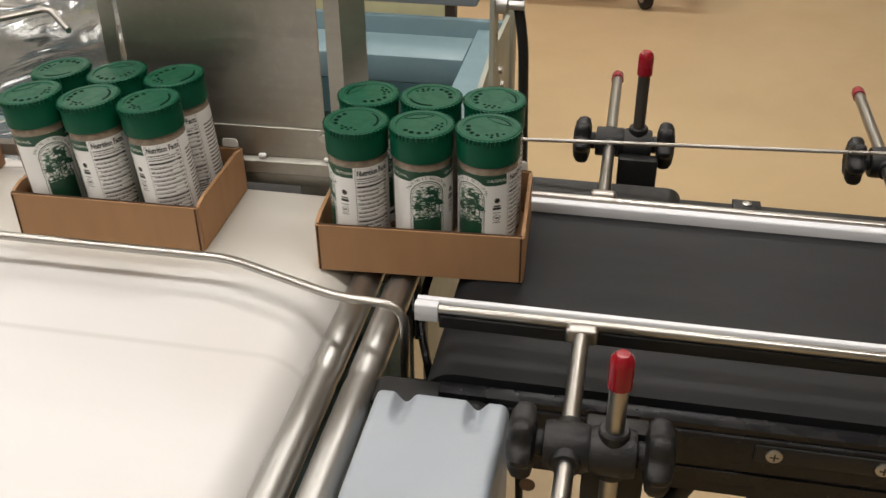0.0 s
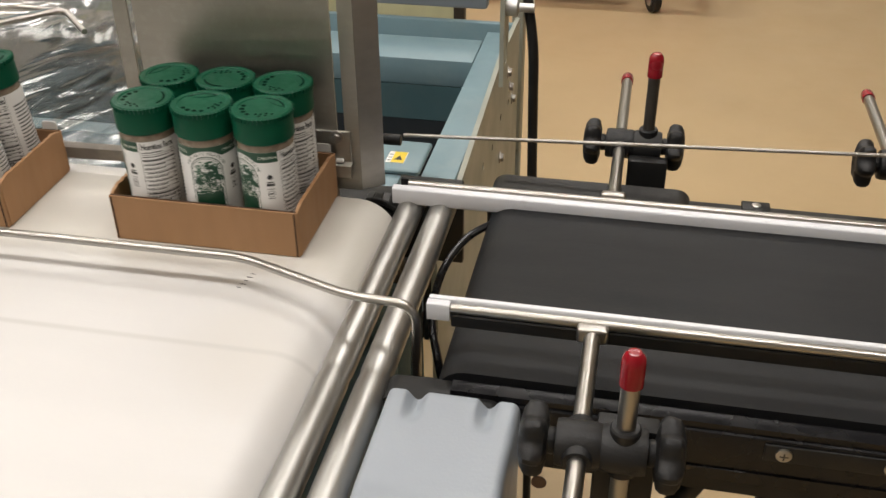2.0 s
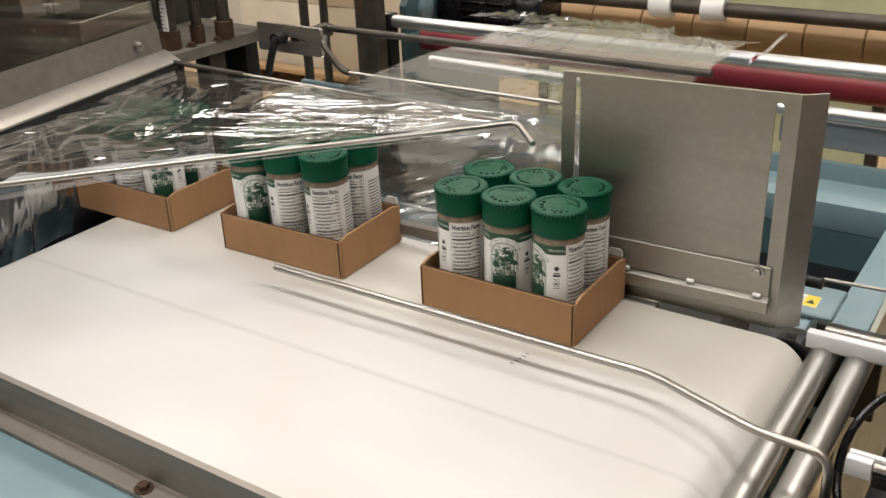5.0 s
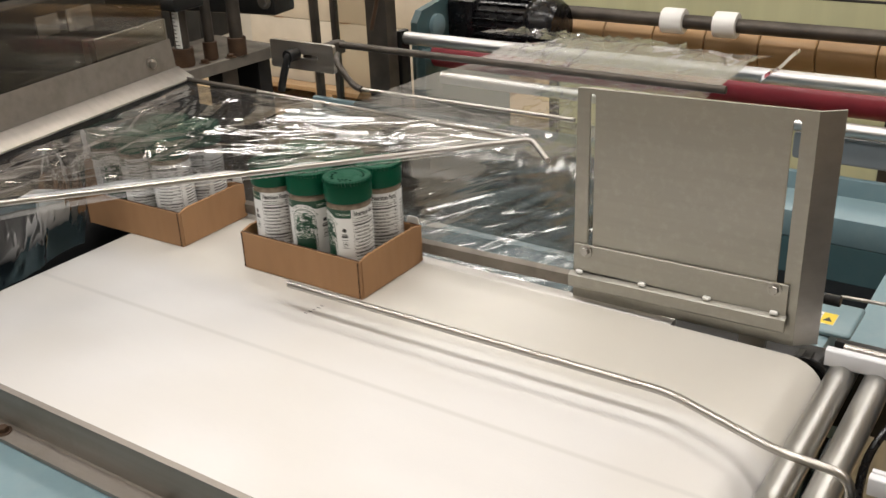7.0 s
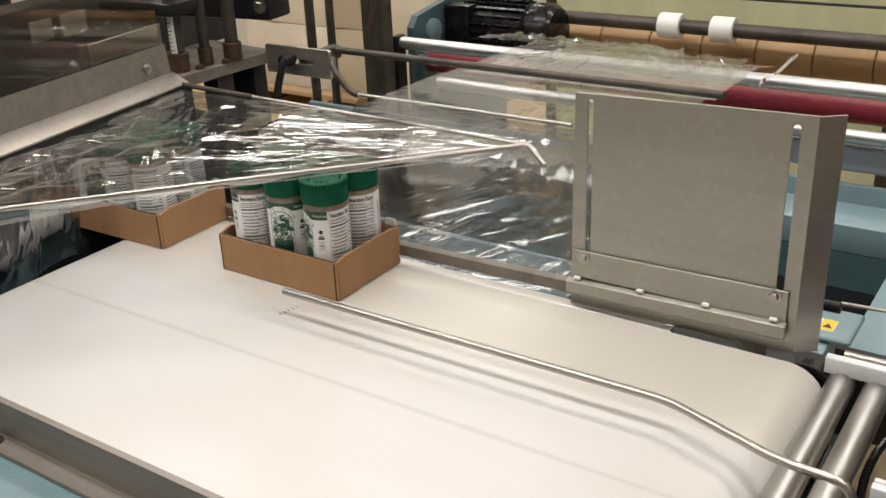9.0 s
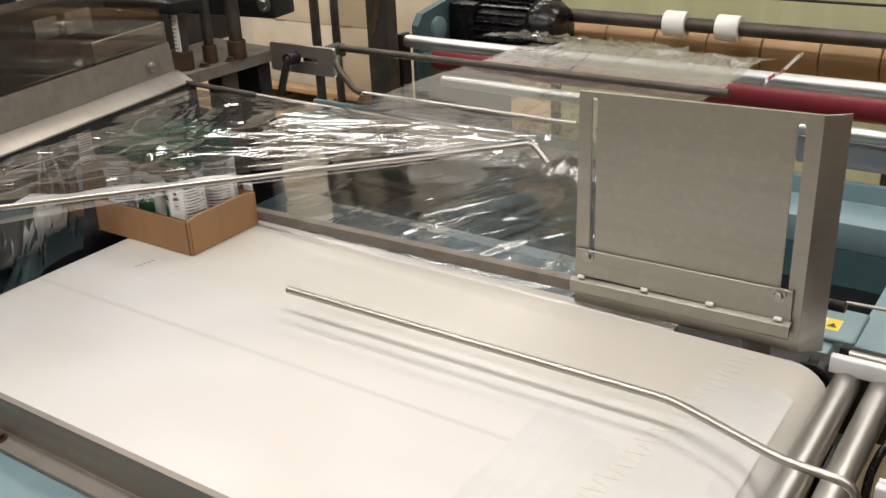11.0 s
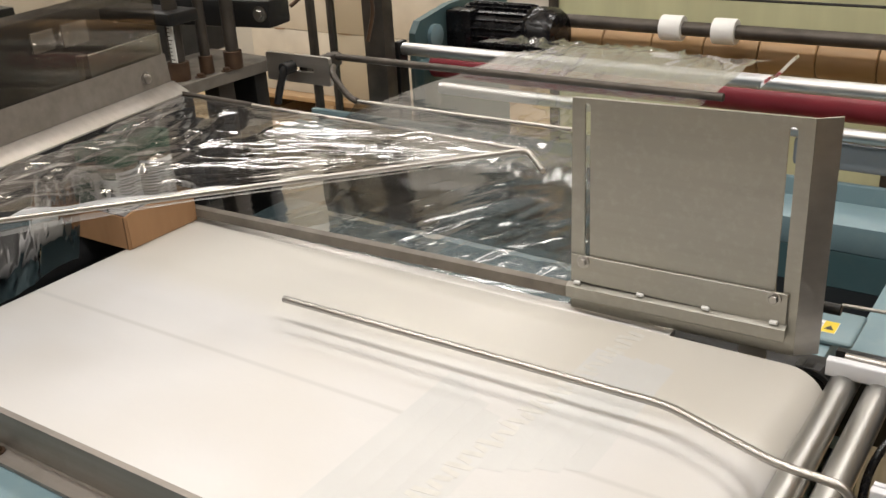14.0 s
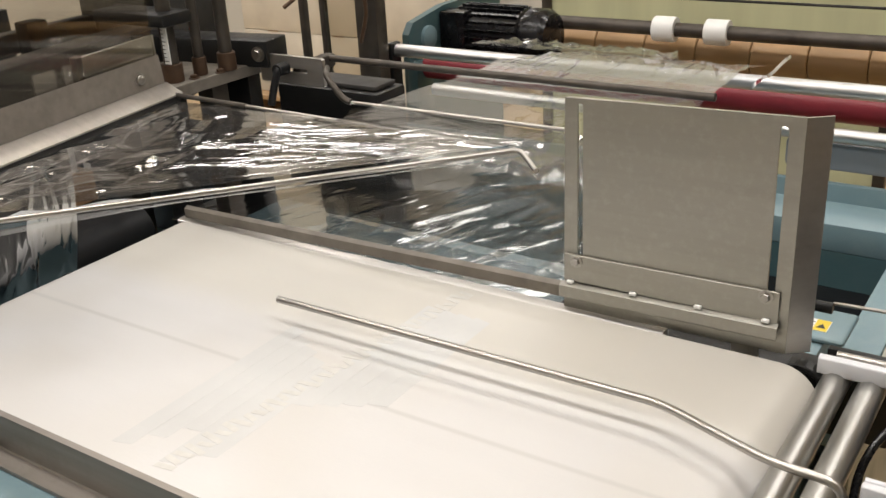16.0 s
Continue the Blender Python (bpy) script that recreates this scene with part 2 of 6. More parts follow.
M = dict(
    floor=mat("tan_epoxy_floor", (0.54, 0.40, 0.225), 0.42, var=0.04, scale=2.5, bump=0.05, bscale=60, stain=(0.49, 0.355, 0.195), stain_scale=1.4),
    wall=mat("off_white_wall_paint", (0.60, 0.59, 0.55), 0.6, var=0.05, scale=2, bump=0.05),
    wallgreen=mat("pale_green_curtain", (0.55, 0.56, 0.36), 0.45, var=0.08, scale=3, stretch=(6, 6, 0.6)),
    ceiling=mat("white_ceiling_tile", (0.78, 0.77, 0.72), 0.8, var=0.05, scale=6, bump=0.2, bscale=90),
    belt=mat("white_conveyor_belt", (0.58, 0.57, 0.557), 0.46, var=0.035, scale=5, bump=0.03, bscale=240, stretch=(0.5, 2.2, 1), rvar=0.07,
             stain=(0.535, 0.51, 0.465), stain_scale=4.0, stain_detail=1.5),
    smudge=mat("greyish_belt_smudge", (0.555, 0.545, 0.51), 0.42, var=0.06, scale=90),
    patch=mat("grey_rubbed_belt", (0.535, 0.535, 0.522), 0.36, var=0.05, scale=14, bump=0.03, bscale=240),
    ink=mat("black_ink", (0.03, 0.03, 0.03), 0.6, var=0.2),
    steel=mat("brushed_stainless", (0.52, 0.50, 0.47), 0.42, 1.0, var=0.06, scale=18, bump=0.012, bscale=160, stretch=(0.4, 6, 6), rvar=0.08),
    plate=mat("worn_stainless_sheet", (0.36, 0.35, 0.315), 0.42, 1.0, var=0.03, scale=14, bump=0.015, bscale=180, stretch=(0.3, 4, 5), rvar=0.08,
              stain=(0.405, 0.395, 0.36), stain_scale=120),
    rod=mat("polished_steel_rod", (0.40, 0.385, 0.36), 0.3, 1.0, var=0.04, scale=8, rvar=0.03),
    darkrod=mat("dull_dark_steel", (0.075, 0.065, 0.055), 0.5, 0.6, var=0.25, scale=25, bump=0.05),
    alu=mat("satin_aluminium", (0.55, 0.55, 0.55), 0.42, 1.0, var=0.06, scale=20, stretch=(0.3, 5, 5)),
    roller=mat("zinc_roller_tube", (0.43, 0.425, 0.405), 0.40, 1.0, var=0.10, scale=9, rvar=0.05, stretch=(3, 0.5, 3)),
    blue=mat("blue_grey_machine_paint", (0.165, 0.25, 0.28), 0.42, var=0.08, scale=8, bump=0.06, bscale=260, stain=(0.21, 0.28, 0.295), stain_scale=14),
    side=mat("grey_green_machine_side", (0.30, 0.31, 0.26), 0.45, var=0.08, scale=8, bump=0.06, bscale=260),
    teal=mat("dark_teal_machine_paint", (0.055, 0.105, 0.115), 0.4, var=0.10, scale=9, bump=0.05, bscale=260, stain=(0.08, 0.12, 0.125), stain_scale=12),
    railsteel=mat("dull_rolled_stainless", (0.25, 0.225, 0.20), 0.42, 0.5, var=0.10, scale=16, bump=0.02, bscale=160, stretch=(0.3, 5, 5), rvar=0.08, stain=(0.19, 0.17, 0.145), stain_scale=22),
    dusty=mat("dusty_machined_steel", (0.16, 0.142, 0.118), 0.6, 0.2, var=0.18, scale=30, bump=0.05, stain=(0.23, 0.205, 0.17), stain_scale=20),
    # near-black sheets stand for the shade inside the openings
    darkblue=mat("dark_shade_sheet", (0.02, 0.024, 0.027), 0.5, var=0.2, scale=6),
    black=mat("black_powder_coat", (0.010, 0.010, 0.010), 0.42, spec=0.3, var=0.2, scale=30, bump=0.06, bscale=420),
    blackgloss=mat("glossy_black_paint", (0.006, 0.006, 0.007), 0.26, spec=0.3, var=0.2, scale=20, bump=0.02, coat=0.05),
    rubber=mat("black_conveyor_belt", (0.011, 0.0115, 0.0125), 0.52, spec=0.2, var=0.10, scale=7, bump=0.12, bscale=700, stretch=(0.5, 2, 1), rvar=0.06,
               stain=(0.016, 0.016, 0.016), stain_scale=5),
    knob=mat("black_moulded_nylon", (0.010, 0.010, 0.0105), 0.48, spec=0.35, var=0.15, scale=40, bump=0.15, bscale=500),
    red=mat("red_vinyl_cap", (0.23, 0.005, 0.012), 0.22, spec=0.4, var=0.08, scale=30, coat=0.1),
    redroll=mat("red_rubber_roller", (0.22, 0.018, 0.03), 0.45, var=0.12, scale=20, bump=0.05),
    whiteplastic=mat("white_guide_plastic", (0.64, 0.65, 0.68), 0.35, var=0.03, scale=20),
    greybox=mat("grey_cast_housing", (0.27, 0.30, 0.335), 0.42, var=0.04, scale=15, bump=0.08, bscale=420),
    card=mat("brown_corrugated_card", (0.36, 0.205, 0.105), 0.75, var=0.06, scale=45, bump=0.12, bscale=150, stretch=(1, 1, 0.3), spec=0.25, rand=0.05),
    cardedge=mat("card_cut_edge", (0.055, 0.03, 0.017), 0.85, var=0.25, scale=150, spec=0.2),
    kraft=mat("kraft_core_tube", (0.36, 0.22, 0.10), 0.5, var=0.12, scale=14, stretch=(0.6, 4, 4), rand=0.08),
    cap=mat("green_polypropylene_cap", (0.002, 0.062, 0.031), 0.38, spec=0.2, var=0.07, scale=60, bump=0.03, bscale=300, rand=0.06),
    capdark=mat("deep_green_hole", (0.001, 0.010, 0.005), 0.8, var=0.2, spec=0.05),
    jar=mat("clear_jar_with_seasoning", (0.25, 0.20, 0.15), 0.14, var=0.25, scale=170, coat=0.5, bump=0.05, bscale=300),
    label=mat("white_paper_label", (0.78, 0.78, 0.765), 0.38, var=0.03, scale=40),
    lgreen=mat("dark_green_print", (0.010, 0.058, 0.030), 0.4, var=0.15, scale=90),
    lmid=mat("mid_green_print", (0.05, 0.14, 0.085), 0.4, var=0.3, scale=200),
    ltext=mat("black_print", (0.02, 0.022, 0.02), 0.45, var=0.1),
    lpale=mat("pale_print", (0.66, 0.70, 0.62), 0.4, var=0.05),
    yellow=mat("yellow_warning_sticker", (0.70, 0.52, 0.04), 0.4, var=0.05),
    white=mat("white_paint", (0.74, 0.74, 0.72), 0.4, var=0.05),
    brass=mat("brown_bronze_bush", (0.085, 0.05, 0.03), 0.55, 0.5, var=0.2, scale=40),
    redtruck=mat("red_truck_paint", (0.45, 0.02, 0.025), 0.35, var=0.1),
    box=mat("white_carton", (0.54, 0.50, 0.43), 0.7, var=0.08, scale=9, rand=0.1),
    wood=mat("pallet_wood", (0.36, 0.24, 0.13), 0.75, var=0.2, scale=14, stretch=(0.4, 6, 6)),
    lit=glow_mat("lit_diffuser", (1.0, 0.95, 0.86), 5.0),
    film=film_mat("clear_shrink_film", (0.80, 0.815, 0.83), 0.125, 0.09, 0.09, 9, (0.5, 4.5, 1.0), 0.85, 1.5, 0.02),
    filmweb=film_mat("slack_film_web", (0.90, 0.915, 0.89), 0.11, 0.11, 0.14, 6, (0.6, 3.5, 1.0), 1.2, 0.6, 0.04),
    # clear film whitened to carry the highlights of its crumples
    filmbunch=film_mat("bunched_film_whitened", (0.90, 0.90, 0.92), 0.16, 0.13, 0.12, 9, (0.5, 3.5, 1.0), 1.45, 0.8, 0.14),
    filmlow=film_mat("slack_lower_film", (0.78, 0.79, 0.80), 0.05, 0.10, 0.16, 7, (0.8, 2.8, 1.0), 1.1, 0.7),
    # same clear film; its grey tint stands for the dark opening behind
    filmhang=film_mat("hanging_film_shade_tint", (0.36, 0.37, 0.37), 0.03, 0.12, 0.06, 7, (2.8, 2.8, 0.7), 0.0, 0.45),
    # clear film tinted near black for the shade behind the drape
    filmdrape=film_mat("draped_film_shade_tint", (0.03, 0.03, 0.032), 0.02, 0.09, 0.16, 11, (3.0, 3.0, 0.6), 0.0, 0.6),
    filmhem=film_mat("milky_film_hem", (0.80, 0.81, 0.82), 0.34, 0.34, 0.10, 9, (1.0, 3.0, 1.0), 0.2, 1.2),
    # near black, blotched a little lighter
    charcoal=mat("charcoal_dark_steel", (0.026, 0.024, 0.022), 0.6, 0.0, var=0.3, scale=14, bump=0.05, stain=(0.05, 0.045, 0.04), stain_scale=9),
    carton_pale=mat("pale_filler_panel", (0.20, 0.185, 0.165), 0.6, var=0.25, scale=30),
    guard=film_mat("smoked_guard_panel", (0.86, 0.84, 0.80), 0.01, 0.03, 0.0, 3, (1, 1, 1), 0.0, 0.2),
)


def belt_wear_and_line(m):
    """Beige track where the trays run and a grey line, along the belt, with wavering edges."""
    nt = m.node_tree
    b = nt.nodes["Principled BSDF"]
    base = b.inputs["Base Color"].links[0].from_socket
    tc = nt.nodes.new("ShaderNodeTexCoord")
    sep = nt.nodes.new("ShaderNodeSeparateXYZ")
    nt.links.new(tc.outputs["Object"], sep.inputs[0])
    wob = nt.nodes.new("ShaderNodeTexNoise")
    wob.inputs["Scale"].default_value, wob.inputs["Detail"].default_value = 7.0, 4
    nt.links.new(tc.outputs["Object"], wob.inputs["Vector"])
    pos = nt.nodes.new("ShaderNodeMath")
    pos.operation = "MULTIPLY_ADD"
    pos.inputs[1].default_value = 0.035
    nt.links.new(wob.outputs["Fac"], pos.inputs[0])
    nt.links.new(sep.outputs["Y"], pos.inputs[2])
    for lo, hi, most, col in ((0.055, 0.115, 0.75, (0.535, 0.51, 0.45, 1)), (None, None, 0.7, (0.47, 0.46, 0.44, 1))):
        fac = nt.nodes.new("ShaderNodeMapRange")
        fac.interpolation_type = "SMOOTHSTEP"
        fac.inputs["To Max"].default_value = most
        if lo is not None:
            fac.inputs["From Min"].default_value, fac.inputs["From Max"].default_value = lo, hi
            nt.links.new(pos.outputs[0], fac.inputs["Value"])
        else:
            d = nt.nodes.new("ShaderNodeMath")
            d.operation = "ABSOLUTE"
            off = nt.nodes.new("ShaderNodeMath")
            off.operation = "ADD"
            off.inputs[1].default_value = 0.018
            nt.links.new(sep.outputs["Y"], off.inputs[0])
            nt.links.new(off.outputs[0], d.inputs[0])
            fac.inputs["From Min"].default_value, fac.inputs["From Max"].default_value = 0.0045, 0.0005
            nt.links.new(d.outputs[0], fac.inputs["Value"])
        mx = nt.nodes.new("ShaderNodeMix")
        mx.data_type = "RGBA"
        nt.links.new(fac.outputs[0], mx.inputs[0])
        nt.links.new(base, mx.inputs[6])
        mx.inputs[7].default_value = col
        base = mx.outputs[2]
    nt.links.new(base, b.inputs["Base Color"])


belt_wear_and_line(M["belt"])


# ---- mesh helpers ----
def origin(ob):
    p = Vector((0, 0, 0))
    while ob:
        p += ob.location
        ob = ob.parent
    return p


def finish(bm, name, material, smooth=35):
    bmesh.ops.recalc_face_normals(bm, faces=bm.faces)
    me = bpy.data.meshes.new(name)
    bm.to_mesh(me)
    bm.free()
    me.materials.append(M[material] if isinstance(material, str) else material)
    me.shade_smooth()
    me.set_sharp_from_angle(angle=radians(smooth))
    return me


def part(name, bm, material, parent=None, label="", smooth=35):
    """Links a bmesh, written in world places, as one mesh object under its thing."""
    if parent is not None:
        bmesh.ops.translate(bm, verts=bm.verts, vec=-origin(parent))
    ob = new(name, finish(bm, name, material, smooth))
    ob.parent = parent
    if label:
        ob["label"] = label
    return ob


def thing(name, at, label, category, group="", kind=""):
    ob = new(name)
    ob.empty_display_size = 0.02
    ob.location = at
    return tagged(ob, label, category, group, kind)


def merge(bm, other):
    me = bpy.data.meshes.new("tmp")
    other.to_mesh(me)
    other.free()
    bm.from_mesh(me)
    bpy.data.meshes.remove(me)
    return bm


def box(x0, x1, y0, y1, z0, z1, bevel=0.0, seg=2, turn=None, bm=None):
    b = bmesh.new()
    bmesh.ops.create_cube(b, size=1, matrix=Matrix.LocRotScale(((x0 + x1) / 2, (y0 + y1) / 2, (z0 + z1) / 2), None, (x1 - x0, y1 - y0, z1 - z0)))
    if bevel:
        bmesh.ops.bevel(b, geom=b.edges[:], offset=bevel, segments=seg, affect="EDGES", profile=0.5)
    if turn is not None:
        c = Vector(((x0 + x1) / 2, (y0 + y1) / 2, (z0 + z1) / 2))
        bmesh.ops.transform(b, matrix=Matrix.Translation(c) @ turn @ Matrix.Translation(-c), verts=b.verts)
    return merge(bm, b) if bm is not None else b


def lathe(profile, a, b, seg=24, bm=None):
    """Turns (radius, distance along the axis) about the axis from a towards b, closed at both ends."""
    g = bmesh.new()
    a, d = Vector(a), (Vector(b) - Vector(a)).normalized()
    u = d.orthogonal().normalized()
    v = d.cross(u)
    rings = []
    for r, h in profile:
        if r < 1e-6:
            rings.append([g.verts.new(a + d * h)])
        else:
            rings.append([g.verts.new(a + d * h + (u * math.cos(q) + v * math.sin(q)) * r) for q in (2 * math.pi * k / seg for k in range(seg))])
    for p, q in zip(rings, rings[1:]):
        for k in range(seg):
            n = (k + 1) % seg
            if len(p) == 1 and len(q) == 1:
                continue
            if len(p) == 1:
                g.faces.new((p[0], q[k], q[n]))
            elif len(q) == 1:
                g.faces.new((p[k], p[n], q[0]))
            else:
                g.faces.new((p[k], p[n], q[n], q[k]))
    for ring in (rings[0], rings[-1]):
        if len(ring) > 1:
            g.faces.new(ring)
    return merge(bm, g) if bm is not None else g


def cyl(a, b, r, seg=20, bevel=0.0006, bm=None):
    n = (Vector(b) - Vector(a)).length
    e = min(bevel, r * 0.4, n * 0.3)
    return lathe([(r - e, 0), (r, e), (r, n - e), (r - e, n)], a, b, seg, bm)


def rounded(pts, radius, steps=6):
    """The points of a bent rod: its corners rounded off."""
    pts = [Vector(p) for p in pts]
    out = [pts[0]]
    for p, c, n in zip(pts, pts[1:], pts[2:]):
        d = min(radius, (p - c).length * 0.48, (n - c).length * 0.48)
        s, e = c + (p - c).normalized() * d, c + (n - c).normalized() * d
        for k in range(steps + 1):
            w = k / steps
            out.append(s * (1 - w) ** 2 + c * 2 * w * (1 - w) + e * w * w)
    return out + [pts[-1]]


def tube(pts, r, seg=12, bm=None):
    g = bmesh.new()
    pts = [Vector(p) for p in pts]
    prev, rings = None, []
    for k, p in enumerate(pts):
        d = (pts[min(k + 1, len(pts) - 1)] - pts[max(k - 1, 0)]).normalized()
        u = d.orthogonal().normalized() if prev is None else (prev - d * prev.dot(d)).normalized()
        prev = u
        v = d.cross(u)
        rings.append([g.verts.new(p + (u * math.cos(q) + v * math.sin(q)) * r) for q in (2 * math.pi * j / seg for j in range(seg))])
    for a, b in zip(rings, rings[1:]):
        for k in range(seg):
            g.faces.new((a[k], a[(k + 1) % seg], b[(k + 1) % seg], b[k]))
    g.faces.new(rings[0])
    g.faces.new(rings[-1])
    return merge(bm, g) if bm is not None else g


def slab(poly, axis, lo, hi, bm=None, bevel=0.0):
    """A flat outline (two coordinates) drawn out along an axis from lo to hi."""
    g = bmesh.new()
    put = {"x": lambda a, b, c: (c, a, b), "y": lambda a, b, c: (a, c, b), "z": lambda a, b, c: (a, b, c)}[axis]
    one = [g.verts.new(put(a, b, lo)) for a, b in poly]
    two = [g.verts.new(put(a, b, hi)) for a, b in poly]
    g.faces.new(one)
    g.faces.new(two)
    for k in range(len(poly)):
        n = (k + 1) % len(poly)
        g.faces.new((one[k], one[n], two[n], two[k]))
    if bevel:
        bmesh.ops.bevel(g, geom=g.edges[:], offset=bevel, segments=1, affect="EDGES")
    return merge(bm, g) if bm is not None else g


def holed(poly, holes, axis, lo, hi):
    """A sheet with through holes: outline and holes as lists of two coordinates."""
    g = bmesh.new()
    put = {"x": lambda a, b, c: (c, a, b), "y": lambda a, b, c: (a, c, b), "z": lambda a, b, c: (a, b, c)}[axis]
    edges = []
    for loop in [poly] + holes:
        vs = [g.verts.new(put(a, b, lo)) for a, b in loop]
        edges += [g.edges.new((vs[k], vs[(k + 1) % len(vs)])) for k in range(len(vs))]
    bmesh.ops.triangle_fill(g, use_beauty=True, use_dissolve=False, edges=edges)
    ret = bmesh.ops.extrude_face_region(g, geom=g.faces[:])
    shift = {"x": (hi - lo, 0, 0), "y": (0, hi - lo, 0), "z": (0, 0, hi - lo)}[axis]
    bmesh.ops.translate(g, vec=shift, verts=[e for e in ret["geom"] if isinstance(e, bmesh.types.BMVert)])
    return g


def arc(cx, cy, r, a0, a1, n=8):
    return [(cx + r * math.cos(radians(a0 + (a1 - a0) * k / n)), cy + r * math.sin(radians(a0 + (a1 - a0) * k / n))) for k in range(n + 1)]


def pill(cx, z0, z1, r, n=6):
    return arc(cx, z1 - r, r, 0, 180, n) + arc(cx, z0 + r, r, 180, 360, n)


def rrect(x0, x1, y0, y1, r, n=5):
    return arc(x1 - r, y1 - r, r, 0, 90, n) + arc(x0 + r, y1 - r, r, 90, 180, n) + arc(x0 + r, y0 + r, r, 180, 270, n) + arc(x1 - r, y0 + r, r, 270, 360, n)


def sheet(f, nu, nv):
    """A thin surface from f(u, v), u and v from 0 to 1."""
    g = bmesh.new()
    grid = [[g.verts.new(f(i / nu, j / nv)) for j in range(nv + 1)] for i in range(nu + 1)]
    for i in range(nu):
        for j in range(nv):
            g.faces.new((grid[i][j], grid[i + 1][j], grid[i + 1][j + 1], grid[i][j + 1]))
    return g


def hexbolt(p, d, r=0.005, h=0.004, bm=None):
    """A hexagon bolt head on a washer, its axis along d."""
    g = bmesh.new() if bm is None else bm
    p, d = Vector(p), Vector(d).normalized()
    lathe([(r * 1.5, 0), (r * 1.5, 0.0012), (0, 0.0012)], p, p + d, 16, g)
    lathe([(r, 0.0012), (r, h * 0.85), (r * 0.86, h), (0, h)], p, p + d, 6, g)
    return g


def text_bm(words, size):
    """Lettering in the x-y plane, its left end and base line at the origin."""
    cu = bpy.data.curves.new("lettering", "FONT")
    cu.body, cu.size, cu.resolution_u = words, size, 2
    ob = new("lettering", cu)
    bpy.context.view_layer.update()
    me = ob.to_mesh()
    g = bmesh.new()
    g.from_mesh(me)
    ob.to_mesh_clear()
    bpy.data.objects.remove(ob)
    bpy.data.curves.remove(cu)
    return g


# ---- hall ----
BELT = 0.90


def hall():
    tagged(part("floor", box(-5, 6, -4, 3.8, -0.1, 0), "floor"), "tan epoxy-coated factory floor with faint scuffs", "floor", kind="structure")
    tagged(part("ceiling", box(-5, 6, -4, 3.8, CEIL, CEIL + 0.1), "ceiling"), "white tiled factory ceiling", "ceiling", kind="structure")
    for name, b in (("wall_north", (-5, 6, 3.8, 3.95, 0, CEIL)), ("wall_south", (-5, 6, -4.15, -4, 0, CEIL)), ("wall_east", (6, 6.15, -4, 3.8, 0, CEIL)), ("wall_west", (-5.15, -5, -4, 3.8, 0, CEIL))):
        tagged(part(name, box(*b), "wall"), "off-white painted factory wall", "wall", kind="structure")
    first = None
    for lx, ly in LAMPS:
        if first is None:
            first = thing("ceiling_light", (lx, ly, CEIL), "long white fluorescent ceiling light, lit", "light", "ceiling lights")
            part("housing", box(lx - 0.64, lx + 0.64, ly - 0.16, ly + 0.16, CEIL - 0.05, CEIL, 0.006), "white", first)
            part("diffuser", box(lx - 0.6, lx + 0.6, ly - 0.13, ly + 0.13, CEIL - 0.066, CEIL - 0.05, 0.004), "lit", first, "lit frosted diffuser")
        else:
            copy_thing(first, pose(lx, ly, CEIL))


hall()


# ---- packing conveyor with the white belt ----
BX0, BX1, BY0, BY1, BR = -0.61, 0.170, -0.292, 0.100, 0.034


